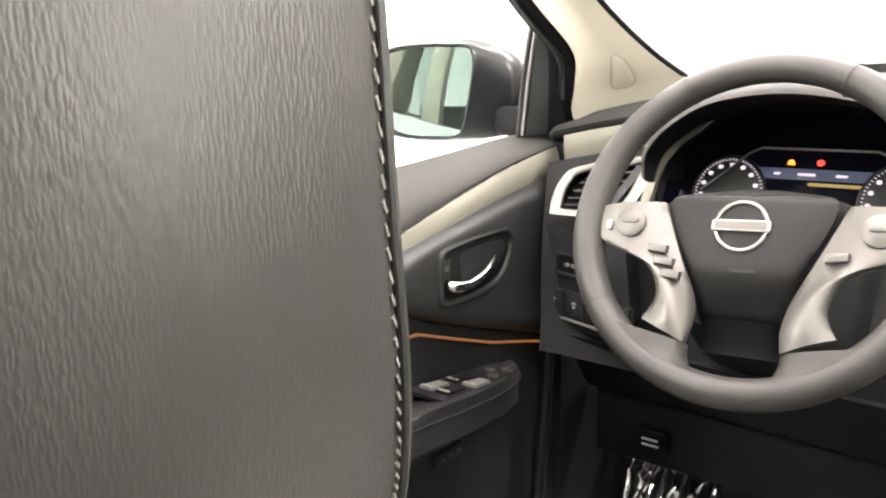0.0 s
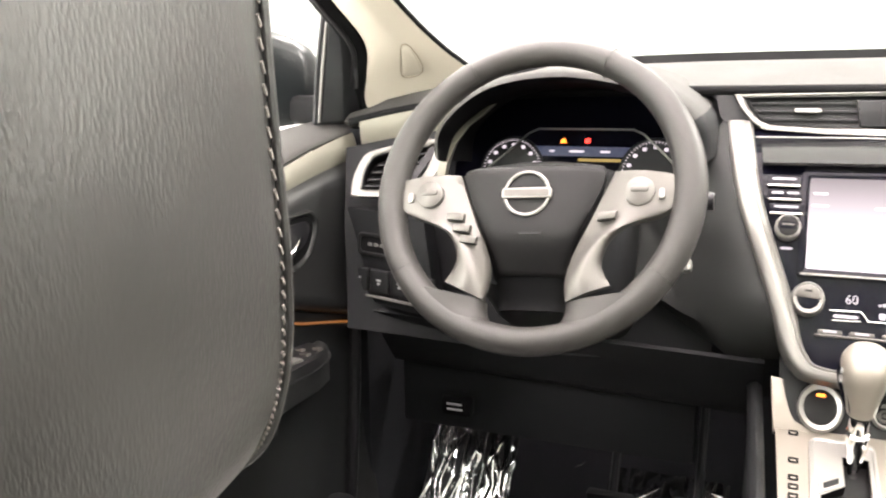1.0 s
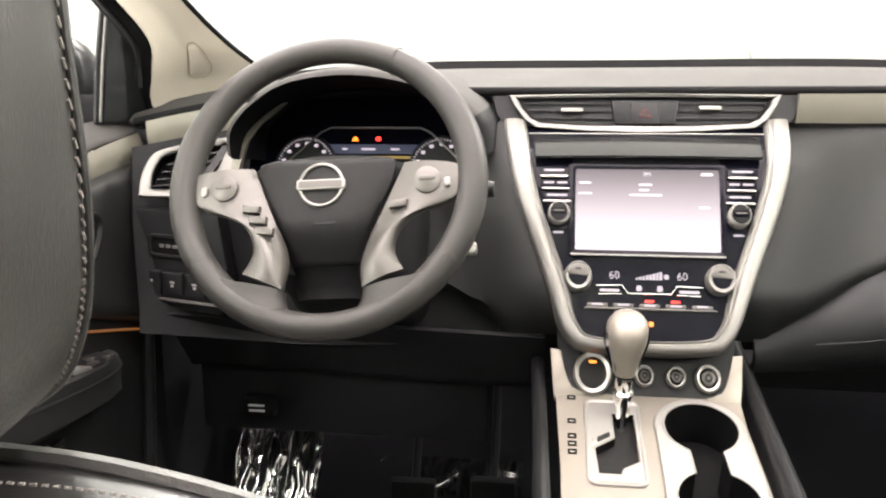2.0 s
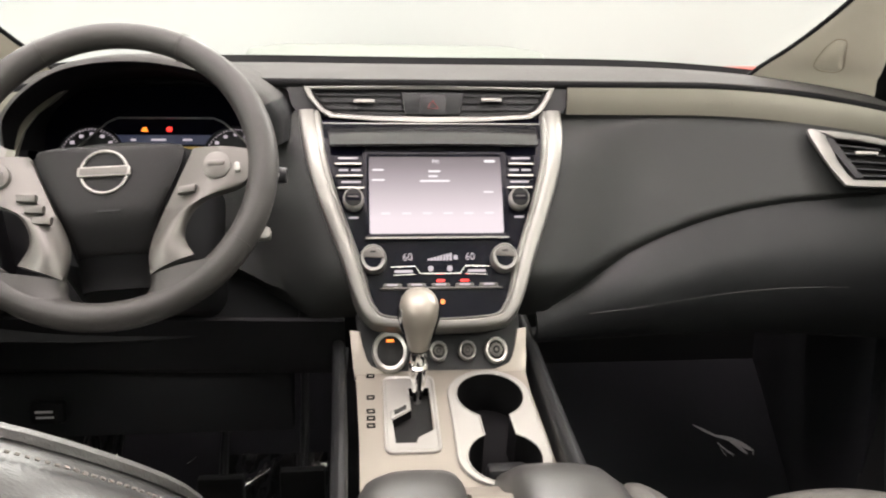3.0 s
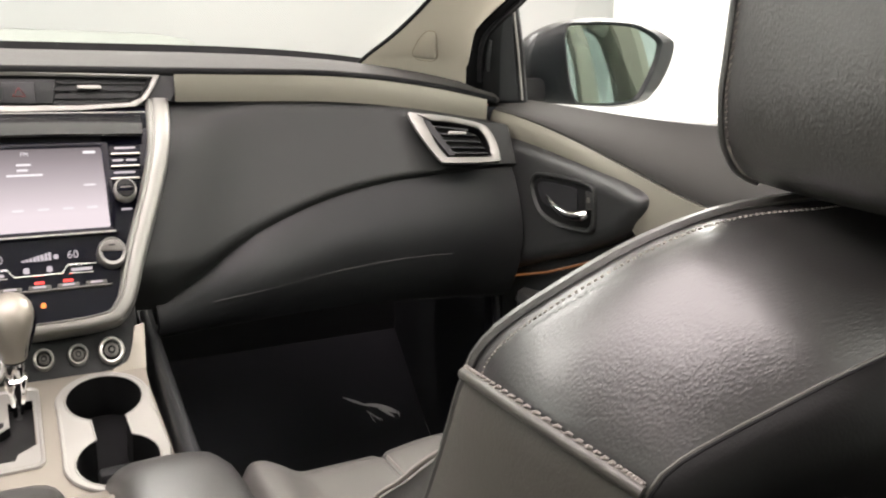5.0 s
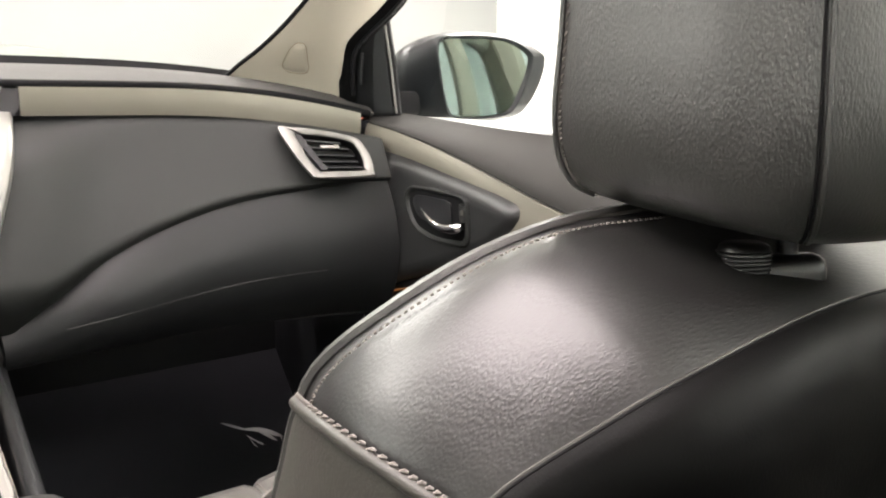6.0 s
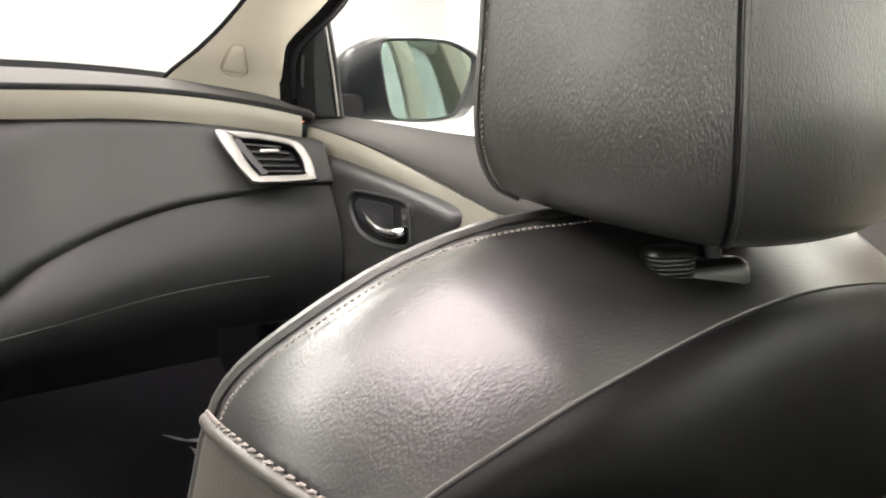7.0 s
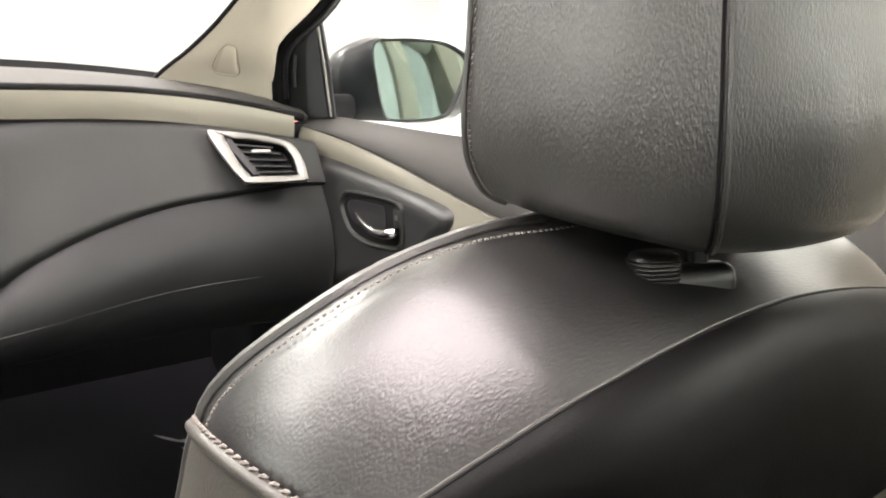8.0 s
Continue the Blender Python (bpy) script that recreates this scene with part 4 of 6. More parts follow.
face = part("button_face", plate([(-0.108, 0.478), (0.108, 0.478), (0.116, 0.532), (0.118, 0.56), (-0.118, 0.56), (-0.116, 0.532)], on_button_face, -0.02, 0.0), LOWER, console, "dark grey face with start button and sockets")
for s in (-1, 1):
    # champagne side of the recess: narrow above, widening into the top panel with a soft inner corner
    edge = [(s * 0.1265, 0.536), (s * 0.1125, 0.534), (s * 0.1085, 0.515), (s * 0.104, 0.499), (s * 0.098, 0.4905), (s * 0.088, 0.4865), (s * 0.078, 0.4855), (s * 0.078, 0.478), (s * 0.1200, 0.478), (s * 0.1215, 0.490)]
    part("cheek", plate(edge, on_button_face, -0.02, 0.0035, 0.0012), CONSOLE, console)
ring = part("start_button", turned([(0.0255, 0.0), (0.0255, 0.007), (0.0235, 0.010), (0.0205, 0.008)], on_button_face, 32, -0.070, 0.508), BRIGHT, face, "chrome ringed engine start button")
part("start_cap", turned([(0.0205, 0.004), (0.0205, 0.0075), (0.018, 0.0082)], on_button_face, 28, -0.070, 0.508), HUB, face)
part("start_lamp", plate(rounded(0.010, 0.0032, 0.001, 3, -0.070, 0.5205), on_button_face, 0.0084, 0.0092), ORANGE, face, "lit orange start lamp")
for x, r in ((-0.002, 0.0125), (0.039, 0.0125), (0.080, 0.0165)):
    sock = part("socket", turned([(r, 0.0), (r, 0.007), (r * 0.90, 0.010), (r * 0.74, 0.009), (r * 0.70, 0.003)], on_button_face, 24, x, 0.507), BRIGHT, face, "chrome ringed socket")
    part("socket_gap", turned([(r * 0.72, 0.002), (r * 0.72, 0.0045)], on_button_face, 20, x, 0.507), RUBBER, face)
    part("socket_cap", turned([(r * 0.54, 0.003), (r * 0.54, 0.0085), (r * 0.44, 0.0095)], on_button_face, 20, x, 0.507), SPOKE, face)
    part("socket_mark", band(circle(r * 0.30, 12, x, 0.507), circle(r * 0.16, 12, x, 0.507), on_button_face, 0.0095, 0.0099), RUBBER, face)
for s in (-1, 1):
    rail = [Vector((s * (0.129 + 0.020 * t * t), 0.30 + 0.82 * t, 0.408 + 0.110 * t - 0.010)) for t in [k / 16 for k in range(17)]]
    part("side_rail", tube(rail, 0.0095, 12, flat=1.4), LOWER, console, "black padded side rail")
    part("side_panel", grid(lambda u, v, q=s: Vector((q * (0.131 + 0.020 * u * u), 0.20 + 0.98 * u, 0.02 + (0.385 + 0.10 * u) * v)), 10, 4, 0.01), LOWER, console)
part("front_panel", block(-0.118, 0.118, 0.60, 0.64, 0.02, 0.405), LOWER, console)

# ---- gear lever ----
gl = thing("gear_lever", (-0.040, 0.905, 0.45), "champagne topped gear lever with chrome collar", "gear lever")
base, tip = Vector((-0.0355, 0.885, 0.458)), Vector((-0.0335, 0.876, 0.614))
ax = (tip - base).normalized()
sx_, sy_ = Vector((1, 0, 0)), Vector((0, 0.95, 0.3)).normalized()


def lever_ring(t, rx, ry, n=20):
    c = base + (tip - base) * t
    return [c + rx * math.cos(2 * math.pi * k / n) * sx_ + ry * math.sin(2 * math.pi * k / n) * sy_ for k in range(n)]


part("stem", loft([lever_ring(t, r, r) for t, r in ((-0.06, 0.0060), (0.10, 0.0060), (0.24, 0.008))]), CHROME, gl, "polished stem")
part("skirt", loft([lever_ring(t, a, b) for t, a, b in ((0.08, 0.0070, 0.0075), (0.18, 0.0100, 0.0105), (0.30, 0.0125, 0.0130), (0.345, 0.0130, 0.0135), (0.36, 0.0105, 0.011))]), CHROME, gl, "chrome skirt", smooth=30)
part("skirt_slot", tube([base + (tip - base) * t + Vector((0.002, -0.0130 - 0.002 * t, 0)) for t in (0.14, 0.22, 0.31)], [0.0015, 0.0028, 0.0030], 8), RUBBER, gl)
part("collar", loft([lever_ring(t, a, b) for t, a, b in ((0.355, 0.0095, 0.010), (0.37, 0.0105, 0.011), (0.47, 0.0110, 0.0115), (0.52, 0.0118, 0.0120))]), CHROME, gl, "chrome collar")
part("collar_gap", loft([lever_ring(t, a, b) for t, a, b in ((0.485, 0.0122, 0.0125), (0.515, 0.0128, 0.0130))]), RUBBER, gl)
part("knob", loft([lever_ring(t, a, b) for t, a, b in ((0.505, 0.0140, 0.0140), (0.52, 0.0152, 0.0150), (0.58, 0.0166, 0.0170), (0.64, 0.0185, 0.0195), (0.70, 0.0210, 0.0228), (0.76, 0.0238, 0.0262), (0.82, 0.0254, 0.0286), (0.87, 0.0258, 0.0292), (0.915, 0.0243, 0.0275), (0.955, 0.0200, 0.0230), (0.985, 0.0125, 0.0150), (1.0, 0.004, 0.005))]), CONSOLE, gl, "champagne satin knob", smooth=70)
for s in (-1, 1):
    part("knob_side", tube([base + (tip - base) * t + Vector((s * w, 0.002, 0)) for t, w in ((0.51, 0.0118), (0.56, 0.0138), (0.64, 0.0162), (0.72, 0.0192), (0.80, 0.0224), (0.86, 0.0226), (0.91, 0.0195))], [0.003, 0.005, 0.006, 0.007, 0.0065, 0.005, 0.002], 10), GLOSS, gl, "glossy black side of the knob")
    part("knob_edge", tube([base + (tip - base) * t + Vector((s * w, -0.010, 0)) for t, w in ((0.52, 0.0118), (0.60, 0.0138), (0.70, 0.0180), (0.80, 0.0220), (0.87, 0.0215))], 0.0012, 6), CHROME, gl)
part("thumb_button", tube([base + (tip - base) * t + Vector((-0.0235, -0.010, 0)) for t in (0.74, 0.80, 0.86)], [0.003, 0.005, 0.003], 8), CHROME, gl)

# ---- armrest lid ----
arm = thing("armrest", (0.02, 0.45, 0.30), "black leather armrest lid split by a champagne strip", "armrest")


def pad(x0, x1, y0, y1, z, h):
    """A padded lid half with a round front."""
    rows = []
    for k in range(15):
        t = k / 14
        y = y0 + (y1 - y0) * t
        e = smooth01(1.0, 0.72, t)
        top = z + h * math.sqrt(max(0.0, 1 - (1 - e) ** 2.0)) - 0.0
        ring = []
        w0, w1 = x0, x1
        inset = 0.25 * (1 - e) ** 2 * (x1 - x0)
        if abs(x0) > abs(x1) or x0 < 0:
            w0 = x0 + inset
        else:
            w1 = x1 - inset
        for a in range(13):
            th = math.pi * a / 12
            cx = (w0 + w1) / 2 - (w1 - w0) / 2 * math.copysign(abs(math.cos(th)) ** 0.55, math.cos(th))
            ring.append(Vector((cx, y, z - 0.03 + (top - z + 0.03) * math.sin(th) ** 0.5)))
        rows.append(ring)
    bm = loft(rows, True, True, closed=True)
    return bm


part("lid_half", pad(-0.122, 0.004, 0.20, 0.715, 0.437, 0.045), LEATHER, arm, smooth=60)
part("lid_half", pad(0.042, 0.168, 0.20, 0.715, 0.440, 0.045), LEATHER, arm, smooth=60)
part("lid_strip", grid(lambda u, v: Vector((0.002 + 0.042 * u, 0.20 + 0.49 * v, 0.468 - 0.035 * smooth01(0.8, 1.0, v))), 4, 14, 0.02), CONSOLE, arm, "champagne strip")
part("bin", block(-0.12, 0.15, 0.20, 0.62, 0.0, 0.415, 0.01), LOWER, arm)


# ---- steering wheel ----
WC = Vector((-0.400, 0.8395, 0.7745))
WA, WROLL = radians(26.9), radians(3.5)
WU, WN = Vector((0, math.sin(WA), math.cos(WA))), Vector((0, -math.cos(WA), math.sin(WA)))
WX = Vector((1, 0, 0)) * math.cos(WROLL) + WU * math.sin(WROLL)
WY = WU * math.cos(WROLL) - Vector((1, 0, 0)) * math.sin(WROLL)


def on_wheel(a, b, d=0.0):
    """a to the right, b up in the wheel's plane, d towards the driver."""
    return WC + a * WX + b * WY + d * WN


wheel = thing("steering_wheel", WC, "grey leather steering wheel with satin silver spokes", "steering wheel")
R0 = 0.1775
rr = []
for k in range(72):
    th = 2 * math.pi * k / 72
    c = on_wheel(R0 * math.cos(th), R0 * math.sin(th), 0)
    out = WX * math.cos(th) + WY * math.sin(th)
    low = smooth01(-0.35, -0.85, math.sin(th))
    rad = 0.0165 + 0.0012 * math.cos(2 * th) + 0.001 * low
    rr.append([c + rad * 1.02 * math.cos(2 * math.pi * j / 14) * out + rad * 1.12 * math.sin(2 * math.pi * j / 14) * WN for j in range(14)])
rr.append(rr[0])
bm = loft(rr, False, False)
bmesh.ops.remove_doubles(bm, verts=bm.verts, dist=1e-6)
rim = part("rim", bm, RIM, wheel, "grey grained leather rim", smooth=80)
for th in (62, 118, 214, 326):
    a = radians(th)
    ringp = [on_wheel((R0 + 0.0176 * math.cos(2 * math.pi * j / 16)) * math.cos(a), (R0 + 0.0176 * math.cos(2 * math.pi * j / 16)) * math.sin(a), 0.0192 * math.sin(2 * math.pi * j / 16)) for j in range(16)]
    part("seam", tube(ringp, 0.0007, 5, closed=True), RIM, rim)
HUB_A, HUB_B, HUB_D = -0.003, 0.002, -0.004      # the hub lies behind the rim's plane
# leather wings that join the lower rim to the spokes
for s in (-1, 1):
    hem = spline([(0.048, -0.132, 0), (0.047, -0.146, 0), (0.040, -0.158, 0), (0.029, -0.165, 0), (0.012, -0.168, 0)], 21)
    brim = spline([(0.122, -0.120, 0), (0.112, -0.136, 0), (0.088, -0.154, 0), (0.058, -0.168, 0), (0.020, -0.177, 0)], 21)

    def wing_at(u, v, q=s):
        c = hem[round(v * 20)] + (brim[round(v * 20)] - hem[round(v * 20)]) * u
        return on_wheel(q * c.x, c.y, 0.010 + 0.0065 * u - 0.010 * (1 - u) ** 5 + 0.002 * math.sin(math.pi * u))
    part("rim_wing", slab(wing_at, 11, 21, -0.018 * WN), RIM, wheel, smooth=60)
    inner = spline([(0.094, 0.024, 0), (0.070, -0.032, 0), (0.050, -0.078, 0), (0.045, -0.106, 0), (0.048, -0.132, 0)], 25)
    outer = spline([(0.160, 0.014, 0), (0.165, -0.010, 0), (0.150, -0.031, 0), (0.112, -0.043, 0), (0.091, -0.062, 0), (0.084, -0.088, 0), (0.096, -0.112, 0)], 25)

    def spoke_at(u, v, q=s):
        p, w = inner[round(v * 24)], outer[round(v * 24)]
        c = p + (w - p) * u
        low = smooth01(0.45, 1.0, v)
        d = 0.009 + 0.005 * math.sin(math.pi * u) - 0.003 * u * u - 0.002 * low
        sink = (1 - u) ** 1.5 * (1 - 0.8 * smooth01(0.5, 0.95, v))
        bulge = 0.003 * math.exp(-((v - 0.84) / 0.14) ** 2) * math.sin(math.pi * u)
        return on_wheel(q * c.x, c.y, d - 0.016 * sink + bulge)
    sp = part("spoke", slab(spoke_at, 11, 25, -0.012 * WN), SPOKE, wheel, "satin silver spoke with buttons", smooth=60)
    part("button_pad", turned([(0.0165, 0.002), (0.0165, 0.0110), (0.013, 0.0125)], on_wheel, 24, s * 0.124, -0.006), SPOKE, sp)
    part("rocker", plate(rounded(0.020, 0.007, 0.003, 4, s * 0.124, -0.004), on_wheel, 0.0122, 0.0140, 0.001), SPOKE, sp)
    part("rocker_edge", plate(rounded(0.007, 0.012, 0.003, 4, s * 0.148, -0.010), on_wheel, 0.002, 0.0125, 0.001), SILVER, sp)
    for k in range(3 if s < 0 else 1):
        bx, bz = (0.089 - 0.009 * k, -0.034 - 0.014 * k)
        part("key", plate([(s * (bx - 0.011), bz + 0.004), (s * (bx + 0.011), bz + 0.006), (s * (bx + 0.010), bz - 0.003), (s * (bx - 0.010), bz - 0.005)], on_wheel, 0.002, 0.0100, 0.0015), SPOKE, sp)
HUB_W = [(0.050, 0.030), (0.046, 0.058), (0.040, 0.082), (0.027, 0.096), (0.008, 0.094), (-0.012, 0.085), (-0.034, 0.074), (-0.056, 0.062), (-0.074, 0.054), (-0.095, 0.050), (-0.115, 0.048), (-0.134, 0.046)]


def hub_at(u, v):
    b, w = spline([(p, q, 0) for p, q in HUB_W], 41)[round(v * 40)].xy
    a = -1 + 2 * u
    d = HUB_D - 0.016 * abs(a) ** 6 - 0.036 * smooth01(0.026, 0.052, b) - 0.045 * smooth01(-0.045, -0.134, b)
    return on_wheel(HUB_A + a * w, HUB_B + b, d)


part("hub_surround", slab(lambda u, v: hub_at(u, v * 0.70) - 0.008 * WN, 21, 21, -0.006 * WN), RUBBER, wheel, "black edge of the hub", smooth=60)
hub = part("airbag_cover", slab(lambda u, v: hub_at(0.06 + 0.88 * u, 0.02 + v * 0.80), 25, 33, -0.006 * WN), HUB, wheel, "dark grey airbag cover", smooth=60)
# The hub fades into shade below; this near-black piece puts that into colour.
part("lower_cover", slab(lambda u, v: hub_at(u, 0.60 + 0.40 * v) - 0.003 * WN, 25, 15, -0.006 * WN), RUBBER, wheel, "lower end of the hub, blackened for its shade", smooth=60)
part("hub_back", plate(circle(0.07, 24, HUB_A, HUB_B - 0.03), on_wheel, -0.09, HUB_D - 0.040), BLACK, wheel)
EA, EB, ED = HUB_A - 0.004, HUB_B - 0.004, HUB_D
part("emblem_ring", tube([on_wheel(EA + 0.0265 * math.cos(2 * math.pi * k / 32), EB + 0.0265 * math.sin(2 * math.pi * k / 32), ED + 0.0015) for k in range(32)], 0.0020, 8, closed=True), SILVER, hub, "plain silver emblem ring")
part("emblem_bar", plate(rounded(0.060, 0.0125, 0.002, 3, EA, EB), on_wheel, ED, ED + 0.0048, 0.0012), SILVER, hub)
part("emblem_field", plate(rounded(0.054, 0.0085, 0.001, 3, EA, EB), on_wheel, ED + 0.0048, ED + 0.0053), SPOKE, hub)
part("cover_mark", plate(rounded(0.026, 0.003, 0.001, 2, HUB_A + 0.002, HUB_B - 0.052), on_wheel, HUB_D - 0.001, HUB_D + 0.0004), LOWER, hub)
# column shroud and stalks
col = thing("steering_column", (-0.40, 0.95, 0.70), "black steering column shroud with stalks", "steering column")
part("shroud", loft([[WC + WN * d + a * Vector((1, 0, 0)) + b * WU for a, b in rounded(w, h, 0.035, 5, 0, -0.03)] for d, w, h in ((-0.05, 0.15, 0.15), (-0.10, 0.17, 0.17), (-0.20, 0.19, 0.19), (-0.30, 0.19, 0.19))]), BLACK, col)
for s in (-1, 1):
    pth = [WC + WN * -0.065 + s * a * Vector((1, 0, 0)) + b * WU for a, b in ((0.05, 0.0), (0.12, 0.012), (0.165, 0.018), (0.198, 0.018))]
    st = part("stalk", tube(spline(pth, 10), [0.007] * 5 + [0.009] * 3 + [0.011, 0.010], 10), BLACK, col)
    part("stalk_mark", plate([(s * 0.17, 0.012), (s * 0.19, 0.012), (s * 0.19, 0.016), (s * 0.17, 0.016)], lambda a, b, d: WC + WN * (-0.054 + d) + a * Vector((1, 0, 0)) + b * WU, 0.0, 0.001), SWITCH, st)
part("tilt_lever", plate(rounded(0.03, 0.016, 0.005, 4, 0.165, -0.06), lambda a, b, d: WC + WN * (-0.07 + d) + a * Vector((1, 0, 0)) + b * WU, 0.0, 0.012, 0.003), SILVER, col)

GUIDE = surface("guide_plastic", (0.004, 0.004, 0.004), 0.30, grain=0.1, size=900, spec=0.5)

# ---- front seats ----
SEAT_X = 0.42


def seat_rings():
    """Outlines of the backrest from front to rear, each from the foot up over the shoulders and down."""
    front = [(0.240, 0.30), (0.256, 0.42), (0.250, 0.56), (0.239, 0.66), (0.234, 0.704), (0.217, 0.738), (0.178, 0.771), (0.122, 0.787), (0.056, 0.791), (0.0, 0.791)]
    rear = [(0.234, 0.30), (0.250, 0.42), (0.245, 0.56), (0.233, 0.65), (0.224, 0.692), (0.199, 0.715), (0.166, 0.733), (0.122, 0.743), (0.060, 0.751), (0.0, 0.754)]
    full = lambda h: spline([(-a, 0, b) for a, b in h] + [(a, 0, b) for a, b in h[-2::-1]], 73)
    f, r = full(front), full(rear)

    def yf(z):
        return 0.168 + 0.34 * max(0.0, 0.704 - z) - 0.055 * smooth01(0.704, 0.79, z)

    def yr(z):
        return 0.045 + 0.30 * max(0.0, 0.692 - z) - 0.029 * smooth01(0.692, 0.745, z)

    out = []
    for k, push, dy, shrink in ((0.0, 0, 0.015, 0.55), (0.0, 0, 0.020, 0.84), (0.0, 0, 0.012, 0.94), (0.0, 0, 0.0, 1.0), (0.10, 0.006, 0, 1.0), (0.30, 0.0135, 0, 1.0), (0.55, 0.0155, 0, 1.0), (0.80, 0.0095, 0, 1.0), (0.94, 0.003, 0, 1.0),
                                (1.0, 0.0, 0.0, 1.0), (1.0, 0.001, -0.004, 0.998), (1.0, 0.0, -0.011, 0.986), (1.0, 0.0, -0.018, 0.958), (1.0, 0.0, -0.024, 0.91), (1.0, 0.0, -0.028, 0.82), (1.0, 0.0, -0.030, 0.55)):
        ring = []
        for a, b in zip(f, r):
            x, z = a.x + (b.x - a.x) * k, a.z + (b.z - a.z) * k
            y = yf(a.z) + (yr(b.z) - yf(a.z)) * k + dy
            c = Vector((0, 0, 0.52))
            v = Vector((x, 0, z)) - c
            n = v.normalized()
            p = c + v * shrink + n * push * smooth01(0.30, 0.60, z) * (0.25 + 0.75 * smooth01(0.05, 0.16, abs(x)))
            ring.append(Vector((SEAT_X + p.x, y, max(0.25, p.z))))
        out.append(ring)
    return out


def front_seat():
    seat = thing("front_seat", (SEAT_X, 0.40, 0.0), "black leather front seat with pale contrast stitching", "car seat", "front seats")
    rings = seat_rings()
    fr, rear_r = rings[3], rings[9]
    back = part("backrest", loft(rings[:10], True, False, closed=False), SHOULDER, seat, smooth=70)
    part("back_panel", loft(rings[9:], False, True, closed=False), SHADED_BACK, seat, "smooth black rear of the backrest, darkened for its shade", smooth=70)
    part("front_piping", tube(rings[3], 0.0042, 8), LEATHER, back)
    part("rear_seam", tube([p + Vector((0, -0.0016, 0.0)) for p in rings[9]], 0.0010, 6), RUBBER, back)
    part("rear_welt", tube([p + Vector((0, 0.0004, -0.0002)) for p in rings[9]], 0.0010, 8), LEATHER2, back)
    # grey side gussets below the shoulder seam
    for s in (-1, 1):
        ids = range(0, 17) if s < 0 else range(56, 73)
        side = []
        for ring in rings[3:10]:
            side.append([ring[i] + Vector((s * 0.0025, 0, 0)) for i in ids])
        part("side_gusset", loft(side, False, False, closed=False), LEATHER2, back, "dark olive-grey leather side gusset", smooth=70)
        i0 = 16 if s < 0 else 56
        seam = [ring[i0] + Vector((s * 0.0035, 0, 0.001)) for ring in rings[3:10]]
        part("shoulder_seam", tube(spline(seam, 24), 0.0034, 10), LEATHER2, back)
        stitches = []
        sm = spline([p + Vector((-s * 0.0008, 0, 0.0036)) for p in seam], 67)
        for k in range(0, 66, 2):
            stitches.append(tube([sm[k] + Vector((s * 0.0010, 0, -0.0003)), (sm[k] + sm[k + 1]) / 2 + Vector((0, 0, 0.0005)), sm[k + 1] + Vector((-s * 0.0010, 0, 0.0001))], [0.0006, 0.0010, 0.0006], 6))
        part("stitching", joined(stitches), THREAD, back, "pale contrast stitching", kind="stuff")
    stitches = []
    for src in (rings[4],):
        line = spline([a + (b - a) * 0.30 for a, b in zip(src[16:57], rings[5][16:57])], 340)
        over = spline([(b - a).cross(src[min(i + 17, 72)] - src[i + 15]).normalized() for i, (a, b) in enumerate(zip(src[16:57], rings[5][16:57]))], 340)
        turn = 1.0 if over[170].z > 0 else -1.0
        for k in range(0, 339, 2):
            n = over[k].normalized() * turn * 0.0017
            stitches.append(tube([line[k] + n, line[k + 1] + n], 0.00062, 5))
    part("stitching", joined(stitches), THREAD, back, "pale contrast stitching", kind="stuff")
    # headrest: a round front edge with stitching, and a seam down its rear corner
    hx = SEAT_X + 0.010
    plan = [(0.0, 0.160), (0.060, 0.158), (0.096, 0.150), (0.110, 0.132), (0.113, 0.100), (0.111, 0.062), (0.106, 0.030), (0.096, 0.003), (0.076, -0.010), (0.040, -0.018), (0.0, -0.020)]
    full = spline([(a, b, 0) for a, b in plan] + [(-a, b, 0) for a, b in plan[-2:0:-1]], 80, closed=True)
    hr = []
    for z, k in ((0.797, 0.30), (0.792, 0.66), (0.793, 0.80), (0.798, 0.885), (0.807, 0.942), (0.822, 0.982), (0.848, 1.0), (0.878, 0.992), (0.910, 0.988), (0.935, 0.974), (0.955, 0.945), (0.970, 0.890), (0.982, 0.75), (0.989, 0.50), (0.990, 0.2)):
        hr.append([Vector((hx + p.x * k, 0.070 + (p.y - 0.070) * k - 0.06 * (z - 0.85), z + 0.10 * (p.y - 0.070) * smooth01(0.85, 0.81, z))) for p in full])
    head = part("headrest", loft(hr), LEATHER, seat, "black leather headrest", smooth=80)
    mid = Vector((hx, 0.07, 0))
    for q in (1, -1):
        ln = []
        for k, r in enumerate(hr[2:12]):
            i = 28 if q > 0 else 52
            p = r[i] + (r[i + q] - r[i]) * (0.9 - 1.2 * smooth01(0.80, 0.93, r[i].z))
            n = (p - mid) * Vector((1, 1, 0))
            ln.append(p + n.normalized() * 0.0002)
        part("seam", tube(spline(ln, 30), 0.0009, 6), RUBBER, head)
        part("seam_welt", tube([p + Vector((-q * 0.0025, -0.0016, 0)) for p in spline(ln, 30)], 0.0016, 6), LEATHER, head)
    st = []
    for i in (12, 68):
        edge = [r[i] + ((r[i] - mid) * Vector((1, 1, 0))).normalized() * 0.0005 for r in hr[2:13]]
        ln = spline(edge, 150)
        part("edge_welt", tube([p + Vector((0, 0.0032, 0)) + (mid - p).normalized() * Vector((0.0012, 0.0012, 0)) for p in ln[::3]], 0.0016, 8), LEATHER, head)
        for k in range(0, 149, 2):
            st.append(tube([ln[k], ln[k + 1] + Vector((0, -0.0012, 0))], 0.00055, 5))
